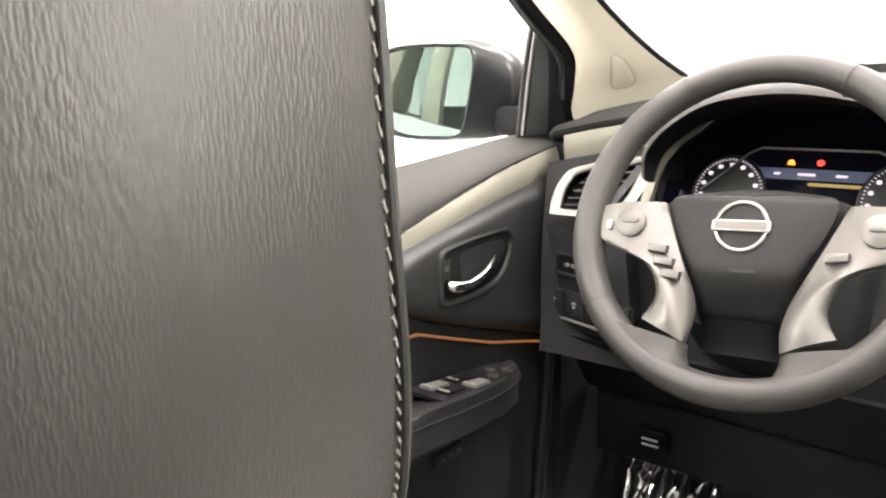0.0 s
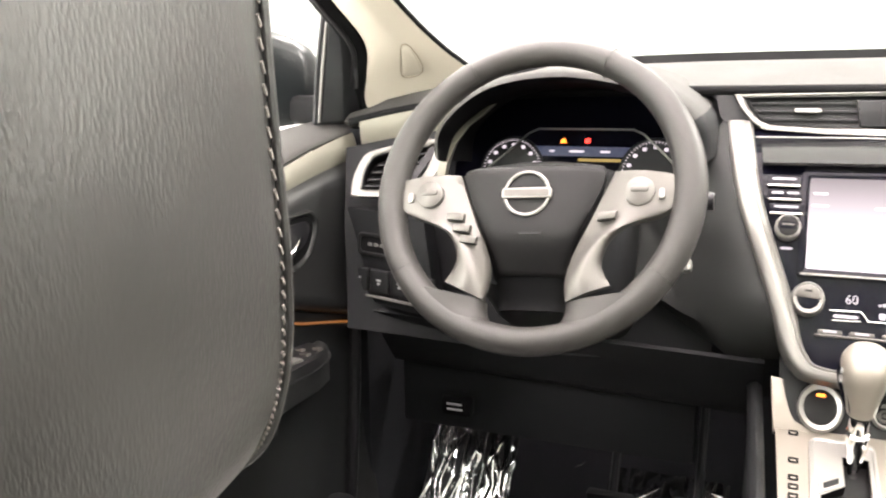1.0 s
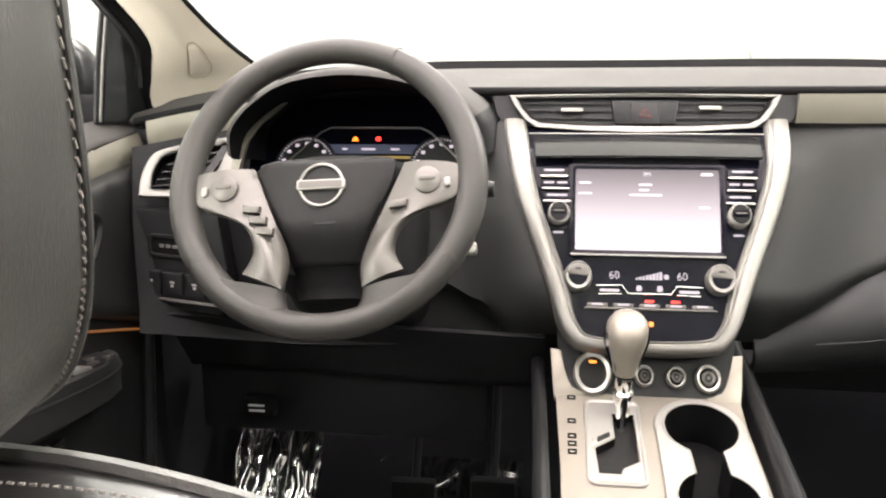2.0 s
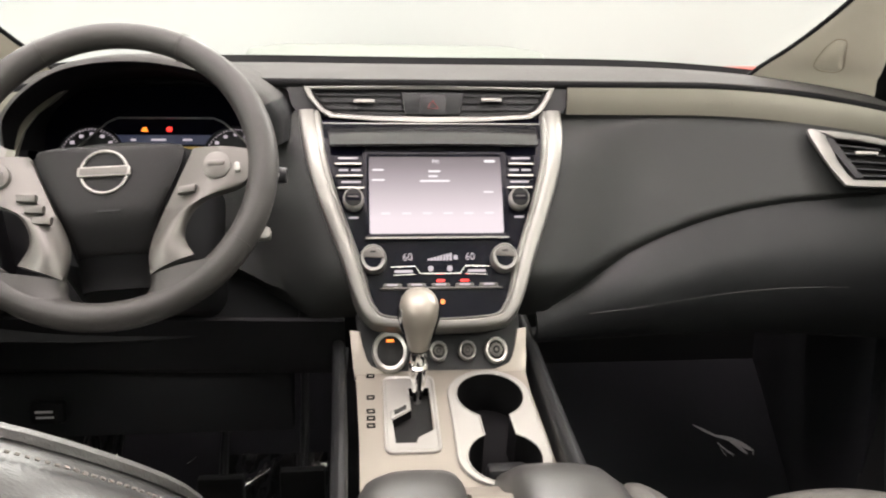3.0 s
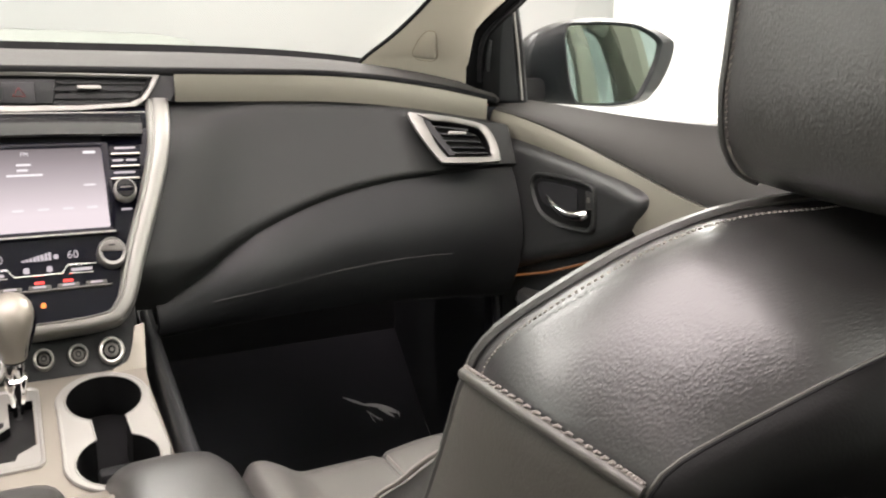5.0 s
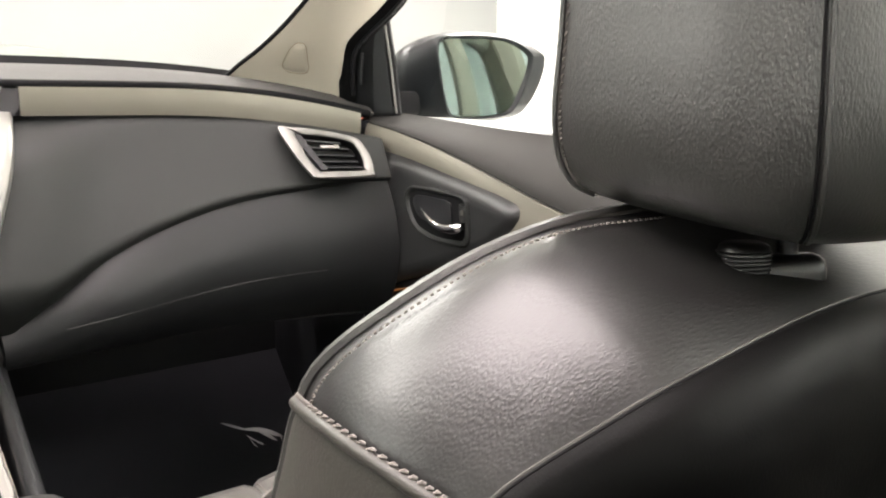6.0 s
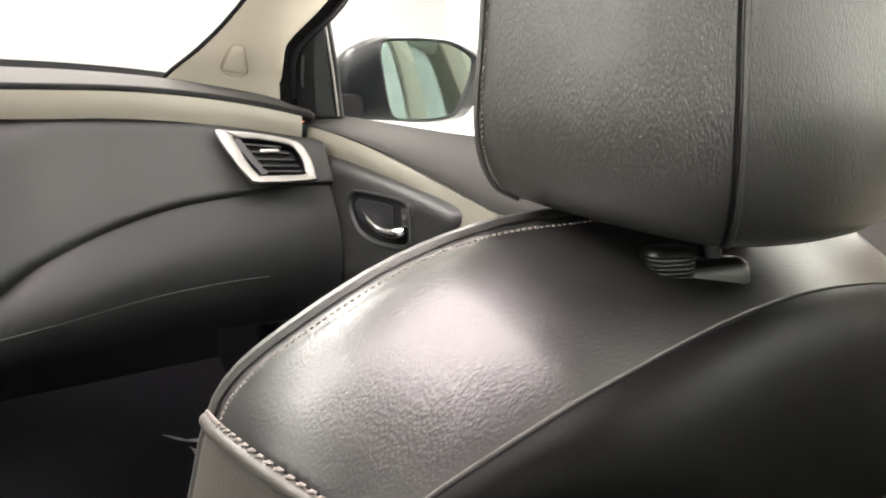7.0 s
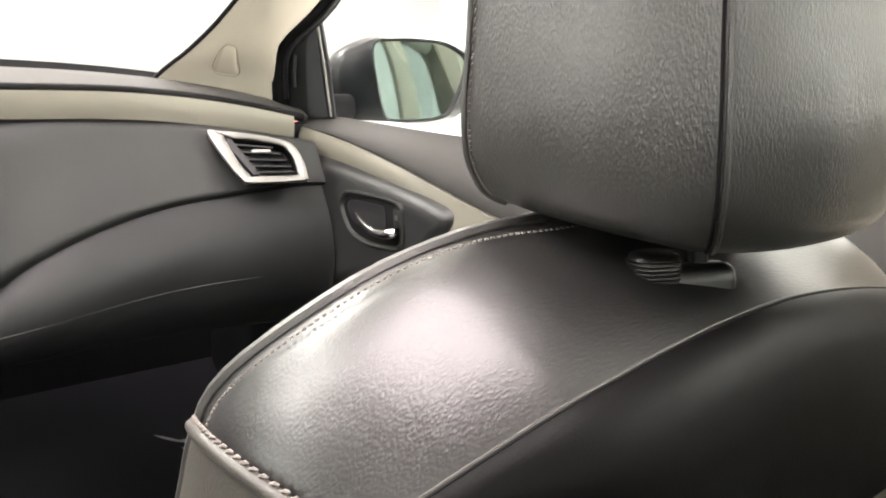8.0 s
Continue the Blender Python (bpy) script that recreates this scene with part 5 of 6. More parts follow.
    part("stitching", joined(st), THREAD, head, "pale contrast stitching", kind="stuff")
    # headrest guides: a smooth collar round the post and, on one side, a ribbed release button
    ax_, ay_ = Vector((0.908, -0.42, 0)), Vector((0.42, 0.908, 0))
    for gx, gy, gz in ((0.3706, 0.0537, 0.766), (0.462, 0.082, 0.768)):
        def collar_ring(w, h, z, c=0.0):
            return [Vector((gx, gy, z - 0.10 * c)) + ax_ * (a + c) + ay_ * b for a, b in rounded(w, h, h * 0.42, 6)]
        part("post", tube([Vector((gx, gy, 0.72)) + ax_ * 0.026, Vector((gx, gy + 0.004, 0.83)) + ax_ * 0.026], 0.005, 10), BLACK, seat)
        guide = part("post_guide", loft([collar_ring(0.042, 0.018, gz - 0.04, 0.023), collar_ring(0.042, 0.018, gz + 0.001, 0.023), collar_ring(0.040, 0.0155, gz + 0.006, 0.023), collar_ring(0.035, 0.011, gz + 0.0085, 0.023), collar_ring(0.028, 0.005, gz + 0.0095, 0.023)]), GUIDE, seat, "black plastic headrest guide", smooth=50)
        if gx < SEAT_X:
            part("release_button", loft([collar_ring(0.025, 0.021, gz - 0.03), collar_ring(0.025, 0.021, gz + 0.009), collar_ring(0.023, 0.019, gz + 0.0125), collar_ring(0.018, 0.013, gz + 0.014)]), GUIDE, guide, smooth=50)
            for k in range(6):
                part("guide_rib", tube(collar_ring(0.0252, 0.0212, gz - 0.001 + 0.0021 * k), 0.00065, 4, closed=True), GUIDE, guide)
    # cushion: a soft middle between raised side bolsters, parted by seams
    def cushion(u, v):
        a = -0.245 + 0.49 * u
        e = abs(a) / 0.245
        y = 0.26 + 0.55 * v
        groove = math.exp(-((u - 0.44) / 0.012) ** 2) + math.exp(-((u - 0.80) / 0.012) ** 2)
        z = 0.352 + 0.028 * smooth01(0.55, 0.80, e) - 0.008 * groove - 0.085 * smooth01(0.82, 1.0, e) ** 1.3 + 0.025 * v + 0.010 * math.sin(math.pi * min(1.0, max(0.0, (u - 0.44) / 0.36))) - 0.09 * smooth01(0.86, 1.0, v) ** 2
        return Vector((SEAT_X + a, y, z))
    cu = part("cushion", grid(cushion, 101, 24, 0.05), CUSHION, seat, "leather cushion, greyed to carry its sheen", smooth=70)
    for a in (0.44, 0.80):
        part("cushion_seam", tube([cushion(a, 0.1 + 0.9 * k / 16) + Vector((0.004, 0, 0.0035)) for k in range(17)], 0.0012, 6), THREAD, cu)
    part("cushion_base", block(SEAT_X - 0.235, SEAT_X + 0.235, 0.28, 0.79, 0.10, 0.315, 0.03), LOWER, seat)
    for s in (-1, 1):
        part("seat_rail", block(SEAT_X + s * 0.20 - 0.02, SEAT_X + s * 0.20 + 0.02, 0.20, 0.85, 0.0, 0.12, 0.005), BLACK, seat)
    return seat


pass_seat = front_seat()
driver_seat = copy_thing(pass_seat, pose(-0.402, 0.435, -0.038))
for child in driver_seat.children:
    if child.name.startswith("headrest"):
        # the driver's headrest is drawn out a little and taller
        child.location.x = -0.0130
        child.scale.z = 1.60
        child.location.z = 0.883 - 0.848 * 1.60


# lower side wing of the passenger's backrest, in front of the gusset
wing_line = spline([(0.198, 0.205, 0.645), (0.200, 0.240, 0.622), (0.207, 0.300, 0.577), (0.210, 0.352, 0.538), (0.212, 0.405, 0.470), (0.214, 0.430, 0.380)], 19)
wing = part("side_wing", loft([[p + Vector((a * k, b - 0.02, c * k)) for k in (0.35 + 0.65 * smooth01(0, 4, i),) for a, b, c in ((-0.012, -0.09, -0.10), (-0.012, -0.02, -0.03), (-0.008, 0.006, -0.010), (0.0, 0.018, 0.0), (0.020, 0.022, 0.004), (0.055, 0.010, -0.004), (0.075, -0.03, -0.03), (0.075, -0.09, -0.10))] for i, p in enumerate(wing_line)]), LEATHER, pass_seat, "dark lower wing of the backrest", smooth=60)
part("wing_seam", tube([p + Vector((-0.002, 0.0, 0.002)) for p in wing_line], 0.0018, 6), THREAD, wing, "pale seam along the wing")


# ---- doors ----
def door(s):
    """A front door's inner side; s = 1 for the passenger's."""
    d = thing("car_door", (s * 0.82, 0.40, 0.05), "black front door trim with champagne sweep and chrome handle" if s > 0 else "black driver's door trim with champagne sweep and window switches", "car door", "front doors")
    top = spline([(1.20, 0, 0.845), (1.09, 0, 0.838), (0.77, 0, 0.811), (0.57, 0, 0.803), (0.2, 0, 0.80), (-0.42, 0, 0.80)], 41)
    cut = spline([(1.16, 0, 0.822), (1.11, 0, 0.817), (0.982, 0, 0.797), (0.833, 0, 0.763), (0.709, 0, 0.730), (0.604, 0, 0.703), (0.40, 0, 0.67), (0.1, 0, 0.655), (-0.42, 0, 0.65)], 41)

    def at(curve, y):
        for p, q in zip(curve, curve[1:]):
            if q.x <= y <= p.x:
                f = (p.x - y) / (p.x - q.x + 1e-9)
                return p.z + (q.z - p.z) * f
        return curve[-1].z if y < 0 else curve[0].z

    def rail(u, v):
        y = 1.155 - 1.58 * u
        zt, zb = at(top, y), at(cut, y)
        return Vector((s * (0.850 - 0.055 * smooth01(0, 1, v) - 0.012 * math.sin(math.pi * v)), y, zt + (zb - zt) * v))
    part("window_rail", grid(rail, 44, 10, 0.012), TOPPAD, d, "soft black upper rail below the window")

    def sweep(u, v):
        y = 1.112 - 1.53 * u
        zt = at(cut, y)
        h = 0.040 + 0.060 * smooth01(0.85, 0.62, y) + 0.10 * smooth01(0.75, 0.45, y)
        return Vector((s * (0.792 - 0.006 * math.sin(math.pi * v)), y, zt - h * v))
    part("trim_sweep", grid(sweep, 44, 8, 0.008), BEIGE, d, "champagne trim sweep")

    def lower(u, v):
        y = 1.13 - 1.55 * u
        z = 0.70 - 0.66 * v
        return Vector((s * (0.803 - 0.03 * smooth01(0.55, 0.9, v)), y, z))
    part("lower_panel", grid(lower, 30, 20, 0.010), LOWER, d, "black lower door panel")

    def side(y, z, o=0.0):
        return Vector((s * (0.796 - o), y, z))
    pod = [(1.128, 0.786), (1.054, 0.776), (0.97, 0.766), (0.90, 0.755), (0.811, 0.740), (0.745, 0.727), (0.706, 0.717), (0.684, 0.708), (0.676, 0.697), (0.680, 0.682), (0.700, 0.662), (0.749, 0.628), (0.86, 0.586), (0.94, 0.561), (1.039, 0.529), (1.128, 0.503)]
    rim_line = [(q.x, q.y) for q in spline([(a, b, 0) for a, b in pod], 70)]

    def drawn_in(p, k):
        """An outline point moved k metres towards the pod's middle line."""
        m = Vector((max(p[0], 0.735), 0.683 - 0.098 * (max(p[0], 0.735) - 0.735)))
        w = m - Vector(p)
        return Vector(p) + w.normalized() * min(k, 0.75 * w.length)
    pod_ob = part("handle_pod", loft([[side(*drawn_in(p, k), o) for p in rim_line] for o, k in ((-0.004, 0.0), (0.006, 0.0006), (0.014, 0.003), (0.020, 0.007), (0.0255, 0.013), (0.0288, 0.020), (0.030, 0.028))]), PODMAT, d, "black pod round the door handle", smooth=80)
    part("pod_seam", tube([side(y, z + 0.004, 0.008) for y, z in pod[:9]], 0.0022, 6), RUBBER, pod_ob)
    ro = [(q.x, q.y) for q in spline([(0.957, 0.700, 0), (0.945, 0.716, 0), (0.925, 0.720, 0), (0.86, 0.719, 0), (0.804, 0.715, 0), (0.786, 0.710, 0), (0.780, 0.696, 0), (0.778, 0.652, 0), (0.784, 0.638, 0), (0.800, 0.633, 0), (0.867, 0.633, 0), (0.924, 0.647, 0), (0.948, 0.672, 0)], 60, True)]
    ri = [(0.866 + (a - 0.866) * 0.865, 0.678 + (b - 0.678) * 0.80) for a, b in ro]
    cup = part("handle_bezel", loft([[side(a, b, o) for a, b in [(0.866 + (p - 0.866) * k, 0.678 + (q - 0.678) * (k - (1 - k) * 0.5)) for p, q in ro]] for k, o in ((1.0, 0.029), (0.985, 0.0345), (0.955, 0.0362), (0.915, 0.0352), (0.88, 0.0318), (0.865, 0.0302))], False, False), DASH, d, "dark grey raised handle bezel", smooth=60)
    part("handle_cup", plate(ri, side, 0.027, 0.0308), RUBBER, cup)
    part("cup_step", plate([(0.866 + (a - 0.866) * 0.70 + 0.012, 0.678 + (b - 0.678) * 0.62 + 0.006) for a, b in ri], side, 0.0309, 0.0325, 0.001), BLACK, cup)
    hp = [side(y, z, o) for y, z, o in ((0.905, 0.684, 0.034), (0.885, 0.676, 0.040), (0.86, 0.667, 0.044), (0.83, 0.661, 0.045), (0.805, 0.662, 0.043), (0.790, 0.667, 0.038))]
    part("handle", tube(spline(hp, 16), [0.002, 0.003, 0.004, 0.0048, 0.0052, 0.0056, 0.006, 0.0064, 0.0068, 0.0072, 0.0078, 0.0082, 0.0085, 0.0085, 0.008, 0.005], 10), CHROME, d, "chrome door handle")
    lock = part("lock_tab", plate([(0.800, 0.701), (0.783, 0.699), (0.781, 0.674), (0.798, 0.672)], side, 0.030, 0.038, 0.003), DASH, d)
    part("lock_mark", plate(rounded(0.008, 0.008, 0.002, 3, 0.790, 0.688), side, 0.038, 0.0384), SPOKE, lock)
    # armrest with switches, and the light strip above it
    arm_top = [(0.79, 1.035), (0.765, 1.022), (0.745, 0.99), (0.728, 0.93), (0.715, 0.84), (0.708, 0.72), (0.706, 0.30), (0.79, 0.30)]

    def flat(x, y, o=0.0):
        return Vector((s * x, y, 0.505 + 0.045 * smooth01(1.02, 0.55, y) + o))
    back = 0.05 if s < 0 else 0.03
    arm_top = [(a, b - back if b > 0.5 else b) for a, b in arm_top]
    ar = part("armrest", plate(arm_top, flat, -0.050, 0.0, 0.012, 3), PODMAT, d, "satin black armrest")
    part("armrest_edge", tube([flat(x - 0.001, y, -0.016) for x, y in [(p.x, p.y) for p in spline([(a, b, 0) for a, b in arm_top[1:7]], 24)]], 0.0016, 6), PODMAT, ar)
    if s < 0:
        part("switch_plate", plate([(0.785, 0.95), (0.752, 0.935), (0.735, 0.88), (0.722, 0.73), (0.785, 0.73)], flat, -0.002, 0.0025, 0.0015), BLACK, ar, "black switch plate")
        for k in range(2):
            for j in range(2):
                xs, ys = 0.766 - 0.028 * j, 0.75 + 0.055 * k
                sw = part("window_switch", plate([(xs + 0.010, ys), (xs - 0.010, ys), (xs - 0.009, ys + 0.040), (xs + 0.010, ys + 0.040)], flat, 0.002, 0.007, 0.002), HUB if (k + j) % 2 else SILVER, ar, "window switch with bright edge")
                part("switch_edge", plate([(xs + 0.009, ys + 0.001), (xs - 0.009, ys + 0.001), (xs - 0.009, ys + 0.005), (xs + 0.009, ys + 0.005)], flat, 0.006, 0.0085, 0.001), BRIGHT, sw)
        for j, (x, y) in enumerate(((0.745, 0.875), (0.765, 0.895), (0.748, 0.915))):
            part("mirror_switch", plate(rounded(0.013, 0.013, 0.003, 3, x, y), flat, 0.002, 0.007, 0.002), SPOKE, ar)
    else:
        part("window_switch", block(0.735, 0.762, 0.82, 0.855, 0.512, 0.5215, 0.003), BLACK, ar, "window switch with bright edge")
        part("switch_mark", joined([block(0.741, 0.756, 0.832 + 0.009 * k, 0.835 + 0.009 * k, 0.5216, 0.5220) for k in range(2)]), SWITCH, ar)
    part("light_strip", tube([side(y, z, 0.012) for y, z in ((1.09, 0.503), (1.02, 0.522), (0.93, 0.545), (0.84, 0.575), (0.76, 0.603), (0.66, 0.61))], 0.0022, 6), AMBIENT, d, "thin orange ambient light strip")
    # pocket, speaker and lower switch
    part("pocket", block(min(s * 0.735, s * 0.785), max(s * 0.735, s * 0.785), 0.35, 1.0, 0.08, 0.24, 0.015), LOWER, d)
    part("memory_switch", plate(rounded(0.064, 0.020, 0.004, 4, 0.824, 0.407), side, -0.008, 0.012, 0.003), LOWER, d)
    part("switch_dots", joined([plate(rounded(0.010, 0.004, 0.001, 3, 0.806 + 0.018 * k, 0.408), side, 0.012, 0.0135) for k in range(3)]), SPOKE, d, kind="stuff")
    part("outer_skin", joined([grid(lambda u, v: Vector((s * (0.90 + 0.035 * math.sin(math.pi * v)), 1.25 - 1.70 * u, 0.815 - 0.75 * v)), 8, 8, 0.012),
                               grid(lambda u, v: Vector((s * (0.85 + 0.05 * v), 1.25 - 1.70 * u, 0.806 + 0.009 * v + 0.02 * smooth01(0.4, 0.0, u))), 8, 2, 0.01)]), BODY, d, "white painted outer skin")
    # window pane, divider and sail panel
    win = part("window_pane", grid(lambda u, v: Vector((s * (0.855 - 0.20 * v * v - 0.06 * v), 1.075 - 1.50 * u - 0.46 * v * (1 - u), 0.80 + 0.44 * v)), 6, 6), PANE, d)
    win.visible_shadow = False
    div = part("window_divider", tube([Vector((s * 0.838, 1.088, 0.835)), Vector((s * 0.826, 1.083, 0.92)), Vector((s * 0.806, 1.076, 1.01)), Vector((s * 0.78, 1.06, 1.09))], 0.006, 6), BLACK, d)
    part("divider_strip", tube([Vector((s * 0.828, 1.080, 0.838)), Vector((s * 0.815, 1.075, 0.92)), Vector((s * 0.796, 1.068, 1.01)), Vector((s * 0.77, 1.052, 1.09))], 0.0022, 6), SILVER, div)
    fore = spline([(s * 0.800, 1.186, 0.830), (s * 0.788, 1.160, 0.880), (s * 0.776, 1.135, 0.925), (s * 0.770, 1.105, 0.965), (s * 0.776, 1.075, 1.000), (s * 0.778, 1.050, 1.030)], 21)
    aft = spline([(s * 0.842, 1.090, 0.828), (s * 0.832, 1.086, 0.880), (s * 0.824, 1.082, 0.925), (s * 0.815, 1.079, 0.965), (s * 0.806, 1.070, 1.005), (s * 0.796, 1.048, 1.040)], 21)

    def sail(u, v, o=0.0):
        p, q = fore[round(v * 20)], aft[round(v * 20)]
        return p + (q - p) * u + Vector((-s * (0.004 * math.sin(math.pi * u) + 0.75 * o), -0.65 * o, 0))
    panel = part("sail_panel", slab(sail, 9, 21, Vector((s * 0.010, 0.010, 0))), BLACK, d, "black sail panel beside the mirror")
    part("sail_insert", slab(lambda u, v: sail(0.50 + 0.06 * v + (0.40 - 0.12 * v) * u, (1 + round(v * 15)) / 20, 0.003), 5, 16, Vector((s * 0.004, 0.003, 0))), SAIL, panel, "dark grey corner insert")
    part("seal_clip", tube(spline([sail(0.20, 0.25, 0.004), sail(0.22, 0.35, 0.007), sail(0.20, 0.5, 0.004)], 8), 0.003, 6), SAIL, panel)
    return d


for s in (1, -1):
    door(s)


# ---- pillars ----
def a_pillar(s):
    """Windshield pillar trim: rings from the glass edge to the door edge."""
    rows = (((0.580, 1.330, 0.850), (0.650, 1.290, 0.840), (0.735, 1.260, 0.820), (0.780, 1.235, 0.790)),
            ((0.595, 1.260, 0.905), (0.660, 1.215, 0.905), (0.745, 1.190, 0.890), (0.775, 1.180, 0.862)),
            ((0.622, 1.165, 0.950), (0.672, 1.135, 0.945), (0.738, 1.130, 0.935), (0.773, 1.142, 0.912)),
            ((0.640, 1.075, 0.995), (0.682, 1.050, 0.990), (0.726, 1.060, 0.985), (0.770, 1.095, 0.962)),
            ((0.645, 0.960, 1.050), (0.680, 0.940, 1.045), (0.730, 0.945, 1.045), (0.765, 1.010, 1.028)),
            ((0.635, 0.800, 1.130), (0.665, 0.785, 1.120), (0.705, 0.790, 1.120), (0.745, 0.850, 1.110)),
            ((0.600, 0.480, 1.270), (0.630, 0.470, 1.255), (0.660, 0.470, 1.245), (0.690, 0.500, 1.235)))
    edge = ((0, 0), (-0.003, 0.002), (-0.016, 0.013), (-0.023, 0.019), (0.004, -0.003), (0, 0), (0, 0)) if s > 0 else ((0, 0), (0.018, -0.010), (0.0, 0.0), (-0.016, 0.010), (-0.002, 0.0), (0, 0), (0, 0))
    glass = (-0.010, 0.008) if s > 0 else (0.018, -0.010)
    cols = []
    for k in range(4):
        pts = []
        for r, (ex, ey) in zip(rows, edge):
            gx, gy = glass if k == 0 else (0.5 * glass[0], 0.5 * glass[1]) if k == 1 else (0.0, 0.0)
            if k == 3:
                gx, gy = ex, ey
            pts.append((s * (r[k][0] + gx), r[k][1] + gy, r[k][2]))
        cols.append(spline(pts, 25))
    return [spline([c[i] for c in cols], 13) for i in range(25)]


for s in (1, -1):
    pr = a_pillar(s)
    p = thing("windshield_pillar", (s * 0.70, 1.20, 0.86), "beige windshield pillar trim with airbag cover cap", "pillar trim", "windshield pillars")
    part("trim", grid(lambda u, v, q=pr: q[round(u * 24)][round(v * 12)], 25, 13, -0.006), PILLAR, p, smooth=80)
    part("glass_edge", tube([r[0] + Vector((-s * 0.001, 0.004, 0.003)) for r in pr], 0.0042, 6), RUBBER, p, "black edge of the windshield")
    part("door_seal", loft([[r[-1] + Vector((s * a, b, -0.3 * a)) for a, b in ((-0.004, 0.004), (0.0, -0.008), (0.010, -0.012), (0.022, -0.010), (0.030, 0.000), (0.032, 0.022), (0.0, 0.03))] for r in pr]), RUBBER, p, "black door seal")
    part("seal_bead", tube([r[-1] + Vector((s * 0.016, -0.013, -0.004)) for r in pr[5:]], 0.0045, 8), BLACK, p, "round bead of the door seal")
    en = (pr[7][8] - pr[7][2]).cross(pr[9][5] - pr[5][5]).normalized()
    en = -en if en.y > 0 else en

    def on_pillar(a, b, d, q=pr, j0c=4.2 if s > 0 else 5.0):
        """A point of the trim round the cap, a across and b up it."""
        i, j = 7 + 2.2 * b, j0c + 0.95 * a - 1.3 * b
        i0, j0 = int(i), int(j)
        f, g = i - i0, j - j0
        p0, p1 = q[i0][j0] + (q[i0][j0 + 1] - q[i0][j0]) * g, q[i0 + 1][j0] + (q[i0 + 1][j0 + 1] - q[i0 + 1][j0]) * g
        return p0 + (p1 - p0) * f + d * en
    cap = [(x * (1.0 - 0.20 * z) + 0.35 * z, z) for x, z in rounded(2.1, 2.0, 0.75, 7)]
    # Darker tan line stands for the shadow in the groove round the cap.
    part("cap_seam", tube([on_pillar(x, z, 0.0006) for x, z in cap], 0.0010, 6, closed=True), CAPSEAM, p, "thin outline of the airbag cap, its groove shadow as a tan line")
    part("cap_face", grid(lambda u, v: on_pillar((-0.92 + 1.84 * u) * (1.0 - 0.20 * (2 * v - 1)) + 0.35 * (1.8 * v - 0.9), -0.90 + 1.8 * v, 0.0028 * math.sin(math.pi * u) ** 0.3 * math.sin(math.pi * v) ** 0.3 if 0 < u < 1 and 0 < v < 1 else -0.001), 12, 14), PILLAR, p, smooth=60)


# ---- outside mirrors ----
def side_mirror(s):
    m = thing("side_mirror", (s * 0.95, 1.13, 0.82), "dark grey outside mirror beside the window", "side mirror", "side mirrors")
    glass = [(0.950, 0.970), (0.990, 0.980), (1.045, 0.979), (1.080, 0.972), (1.112, 0.951), (1.114, 0.930), (1.106, 0.900), (1.084, 0.850), (1.060, 0.835), (1.020, 0.831), (0.983, 0.832), (0.966, 0.845), (0.954, 0.903)]
    shell = [(0.912, 0.962), (0.971, 0.992), (1.050, 0.996), (1.112, 0.983), (1.156, 0.958), (1.164, 0.941), (1.156, 0.902), (1.134, 0.856), (1.102, 0.828), (1.019, 0.820), (0.962, 0.822), (0.915, 0.834), (0.897, 0.905)]
    pane, sm = [[(q.x, q.z) for q in spline([(a, 0, b) for a, b in h], 52, closed=True)] for h in (glass, shell)]
    cx, cz = 1.03, 0.905
    # the glass looks back and a little to the car
    def at(x, z, o=0.0):
        return Vector((s * x, 1.115 - 0.45 * (x - 0.945) - o, z))
    rings = [[at(a, b, -0.010) for a, b in pane], [at(cx + (a - cx) * 1.02, cz + (b - cz) * 1.03, 0.004) for a, b in pane], [at(cx + (a - cx) * 1.06, cz + (b - cz) * 1.07, 0.005) for a, b in pane],
             [at(cx + (a - cx) * 1.09, cz + (b - cz) * 1.10, -0.002) for a, b in pane]]
    for k, o in ((0.97, -0.022), (1.0, -0.036), (1.0, -0.055), (0.95, -0.085), (0.80, -0.115), (0.50, -0.132), (0.20, -0.138)):
        rings.append([at(cx + (a - cx) * k, cz + (b - cz) * k, o) for a, b in sm])
    part("housing", loft(rings, False, True), PAINT, m, smooth=50)
    part("glass", plate(pane, at, -0.012, -0.004), MIRROR, m, "silvered mirror glass")
    part("arm", loft([[Vector((s * x, y, z)) for y, z in rounded(0.07, 0.05, 0.015, 4, yy, zz)] for x, yy, zz in ((0.84, 1.16, 0.855), (0.90, 1.17, 0.855), (0.97, 1.19, 0.862))]), RUBBER, m)
    return m


for s in (1, -1):
    side_mirror(s)


# ---- footwell things ----
def crumpled(x0, x1, y0, y1, zf, nx, ny, amp, seed):
    """Clear wrap: a creased sheet over zf(x, y)."""
    def fn(u, v):
        x, y = x0 + (x1 - x0) * u, y0 + (y1 - y0) * v
        p = Vector((x * 38 + seed, y * 22, seed))
        w = noise.noise(p) + 0.6 * noise.noise(p * 2.3)
        w = abs(w)
        return Vector((x + 0.008 * noise.noise(p * 1.7 + Vector((5, 0, 0))), y, zf(x, y) + amp * w))
    return grid(fn, nx, ny)


solid("footrest", grid(lambda u, v: Vector((-0.70 + 0.14 * u, 1.18 + 0.16 * v, 0.08 + 0.20 * v)), 4, 6, 0.02), BLACK, "sloping black plastic driver's footrest", "footrest")
FOIL = pane_material("clear_wrap", (0.62, 0.62, 0.62), 0.62, 0.12)


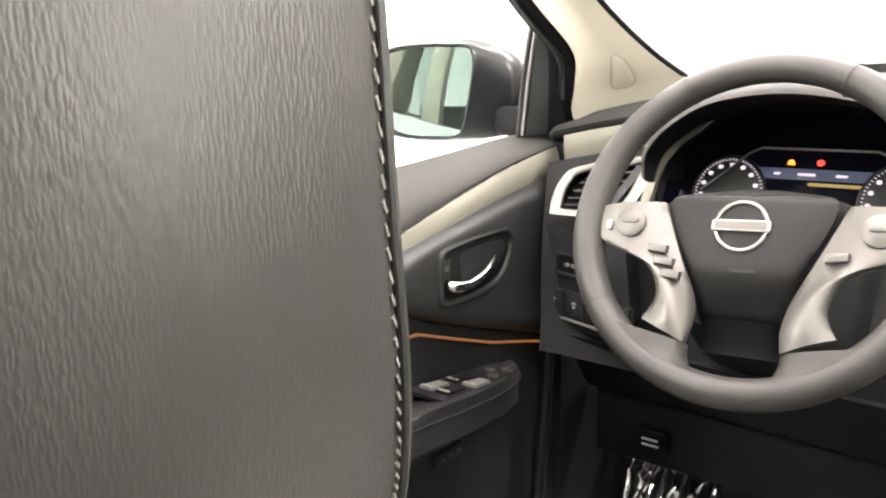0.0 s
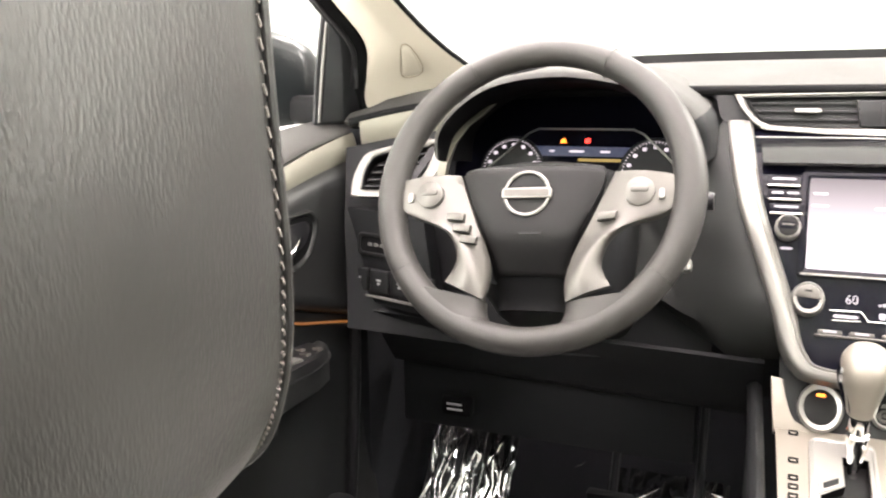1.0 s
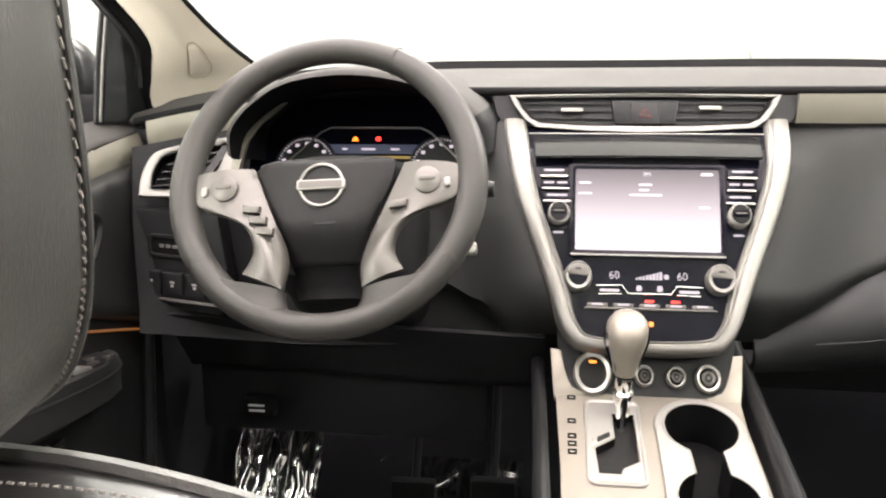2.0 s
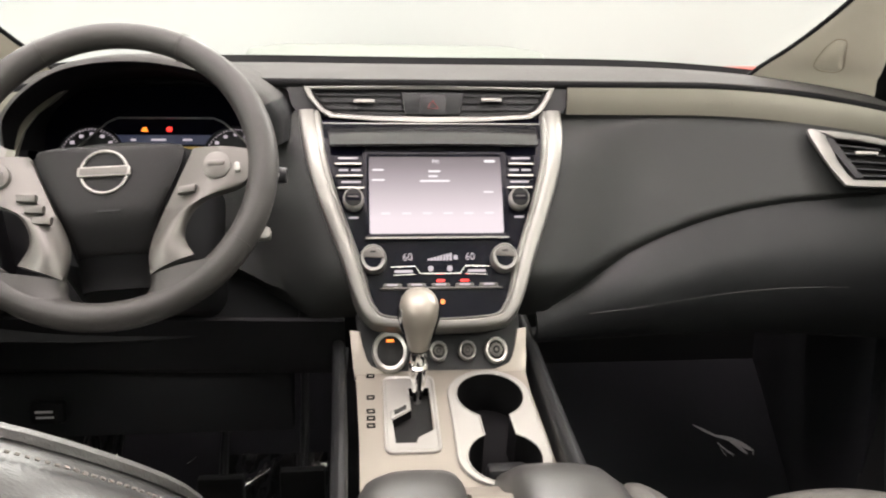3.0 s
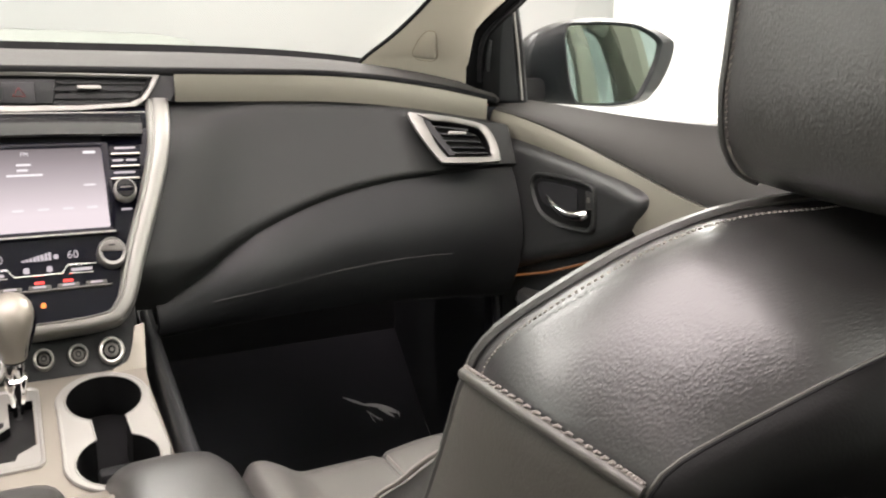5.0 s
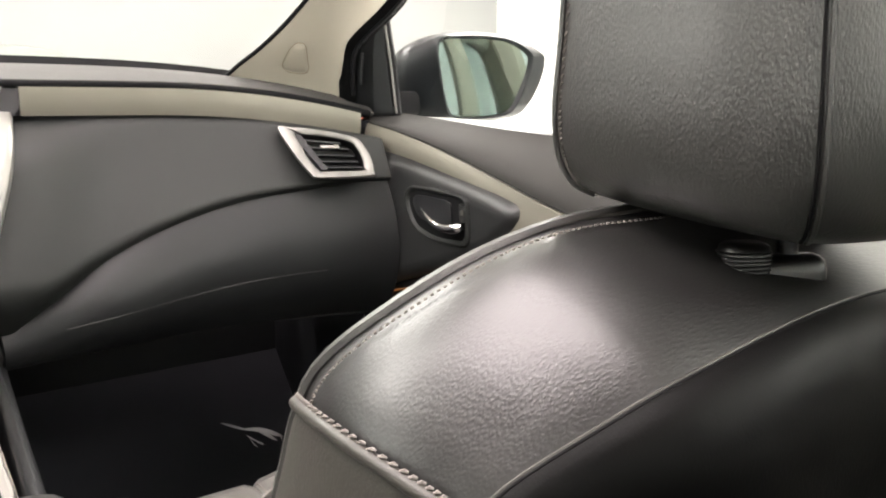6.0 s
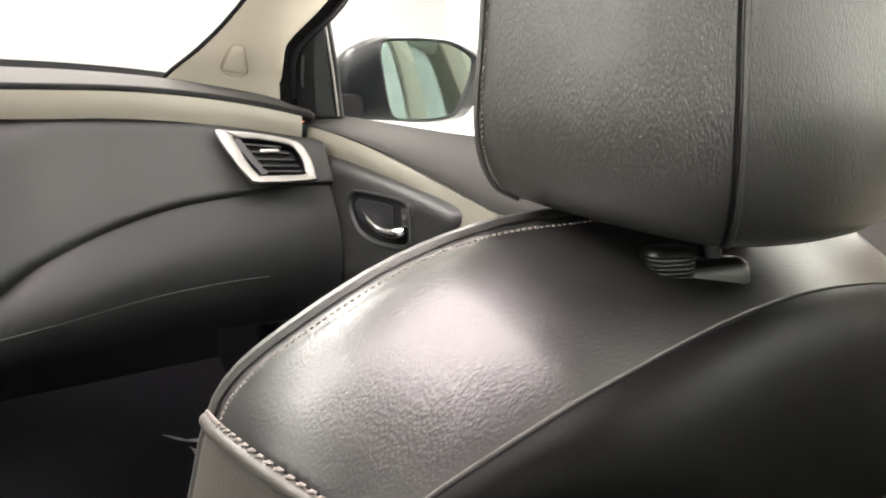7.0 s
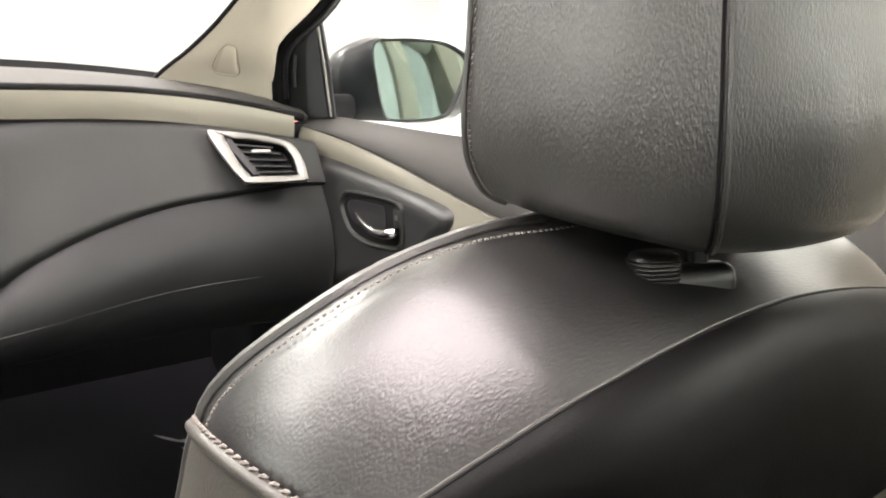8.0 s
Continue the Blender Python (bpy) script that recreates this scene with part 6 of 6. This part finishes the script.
def pleats(x0, x1, y0, y1, zf, count, length, r, seed):
    """Rolled folds of clear film lying over zf(x, y), each a thin wandering ridge."""
    rng = random.Random(seed)
    out = []
    for k in range(count):
        x, y = x0 + (x1 - x0) * rng.random(), y0 + (y1 - y0) * rng.random()
        a = rng.uniform(-0.9, 0.9) + (math.pi / 2 if rng.random() < 0.6 else 0.0)
        ln = length * rng.uniform(0.4, 1.0)
        pts = []
        for j in range(8):
            f = j / 7 - 0.5
            px = x + ln * f * math.cos(a) + 0.010 * noise.noise(Vector((k * 3.1, j * 0.6, seed)))
            py = y + ln * f * math.sin(a) + 0.010 * noise.noise(Vector((k * 2.3, j * 0.6, seed + 7)))
            px, py = min(max(px, x0 - 0.01), x1 + 0.01), min(max(py, y0 - 0.01), y1 + 0.01)
            pts.append(Vector((px, py, zf(px, py) + 0.003 + 0.006 * abs(noise.noise(Vector((k * 1.7, j * 0.5, seed + 3)))))))
        out.append(tube(spline(pts, 16), [r * (0.25 + 0.75 * math.sin(math.pi * (q + 0.5) / 16)) for q in range(16)], 6, flat=0.7))
    return out


def toe(x, y):
    return 0.097 + 1.25 * (y - 1.175)


def low_floor(x, y):
    return 0.006


def pass_toe(x, y):
    return 0.014 + max(0.0, y - 1.30) * 1.1


folds = []
for k in range(15):
    fx = -0.705 + 0.150 * k / 14
    pts = [Vector((fx + 0.016 * noise.noise(Vector((k * 1.9, j * 0.5, 2.0))), 1.168 + 0.166 * j / 9, toe(0, 1.168 + 0.166 * j / 9) + 0.010 + 0.012 * abs(noise.noise(Vector((k * 1.3, j * 0.7, 6.0)))))) for j in range(10)]
    folds.append(tube(spline(pts, 30), [0.0035 + 0.0035 * abs(noise.noise(Vector((k * 2.7, q * 0.22, 1.0)))) for q in range(30)], 8, flat=0.8))
solid("footrest_wrap", joined([crumpled(-0.712, -0.550, 1.165, 1.335, toe, 40, 60, 0.018, 3.0)] + folds + pleats(-0.70, -0.56, 1.175, 1.325, lambda x, y: toe(x, y) + 0.014, 14, 0.07, 0.003, 4)), FOIL, "crumpled clear plastic wrap over the footrest", "plastic wrap", kind="stuff", smooth=40)
for px, py in ((-0.36, 1.20), (-0.22, 1.22)):
    ped = thing("pedal", (px, py, 0.10), "black rubber faced pedal", "pedal", "pedals")
    part("pad", block(px - 0.04, px + 0.04, py - 0.012, py + 0.012, 0.14, 0.21, 0.006), RUBBER, ped)
    part("pedal_arm", tube([(px, py + 0.01, 0.17), (px, py + 0.08, 0.30), (px, py + 0.12, 0.42)], 0.008, 8), BLACK, ped)
solid("floor_film", joined([crumpled(-0.62, -0.16, 0.86, 1.18, low_floor, 60, 40, 0.02, 9.0)] + pleats(-0.60, -0.20, 0.88, 1.15, low_floor, 10, 0.14, 0.0026, 12)), FILM, "clear plastic film on the driver's floor", "plastic film", smooth=30)
shards = []
for pts, w in ((((0.590, 1.425, 0.180), (0.620, 1.420, 0.165), (0.648, 1.415, 0.152)), 0.0026), (((0.636, 1.418, 0.157), (0.668, 1.412, 0.150), (0.700, 1.405, 0.136), (0.722, 1.400, 0.122)), 0.0052),
               (((0.664, 1.410, 0.150), (0.690, 1.402, 0.132), (0.704, 1.396, 0.120)), 0.0034), (((0.640, 1.412, 0.144), (0.660, 1.402, 0.128), (0.684, 1.392, 0.114)), 0.0018),
               (((0.652, 1.405, 0.134), (0.668, 1.396, 0.120), (0.680, 1.390, 0.108)), 0.0014), (((0.645, 1.408, 0.138), (0.652, 1.398, 0.124), (0.664, 1.390, 0.110)), 0.0011), (((0.700, 1.400, 0.140), (0.712, 1.396, 0.130), (0.716, 1.394, 0.116)), 0.0011)):
    line = spline(pts, 14)
    face = Vector((-0.52, -0.76, 0.40 + 20 * (w - 0.003)))

    def ribbon(u, v, ln=line, fw=w, fn=face):
        k = round(u * 13)
        d = (ln[min(k + 1, 13)] - ln[max(k - 1, 0)]).normalized()
        side = d.cross(fn).normalized()
        return ln[k] + side * (2 * v - 1) * fw * (0.10 + 0.90 * math.sin(math.pi * (k + 0.5) / 14)) + fn.normalized() * 0.0015 * noise.noise(Vector((k * 0.9, v * 3, fw * 900)))
    shards.append(slab(ribbon, 14, 5, Vector((0.0004, 0.0006, -0.0003))))
solid("floor_film", joined(shards), SCRAP, "scrap of creased clear film on the passenger's floor, glints painted white", "plastic film", smooth=30)
folds = []
for pts, r in (((( -0.384, 1.360, 0.090), (-0.341, 1.377, 0.108), (-0.299, 1.396, 0.129)), 0.0030), (((-0.256, 1.362, 0.092), (-0.240, 1.374, 0.106), (-0.226, 1.379, 0.111), (-0.208, 1.375, 0.106), (-0.192, 1.368, 0.096)), 0.0042),
               (((-0.226, 1.404, 0.138), (-0.200, 1.400, 0.133), (-0.174, 1.398, 0.130)), 0.0024), (((-0.222, 1.396, 0.130), (-0.176, 1.394, 0.127)), 0.0016), (((-0.466, 1.405, 0.139), (-0.448, 1.415, 0.149)), 0.0022)):
    n = 16
    folds.append(tube(spline(pts, n), [r * (0.2 + 0.8 * math.sin(math.pi * (k + 0.5) / n)) for k in range(n)], 7, flat=0.7))
solid("toe_board_film", joined(folds + [crumpled(-0.40, -0.17, 1.345, 1.42, pass_toe, 40, 14, 0.008, 15.0)]), FOIL, "creased clear plastic film on the driver's toe board", "plastic film", kind="stuff", smooth=40)
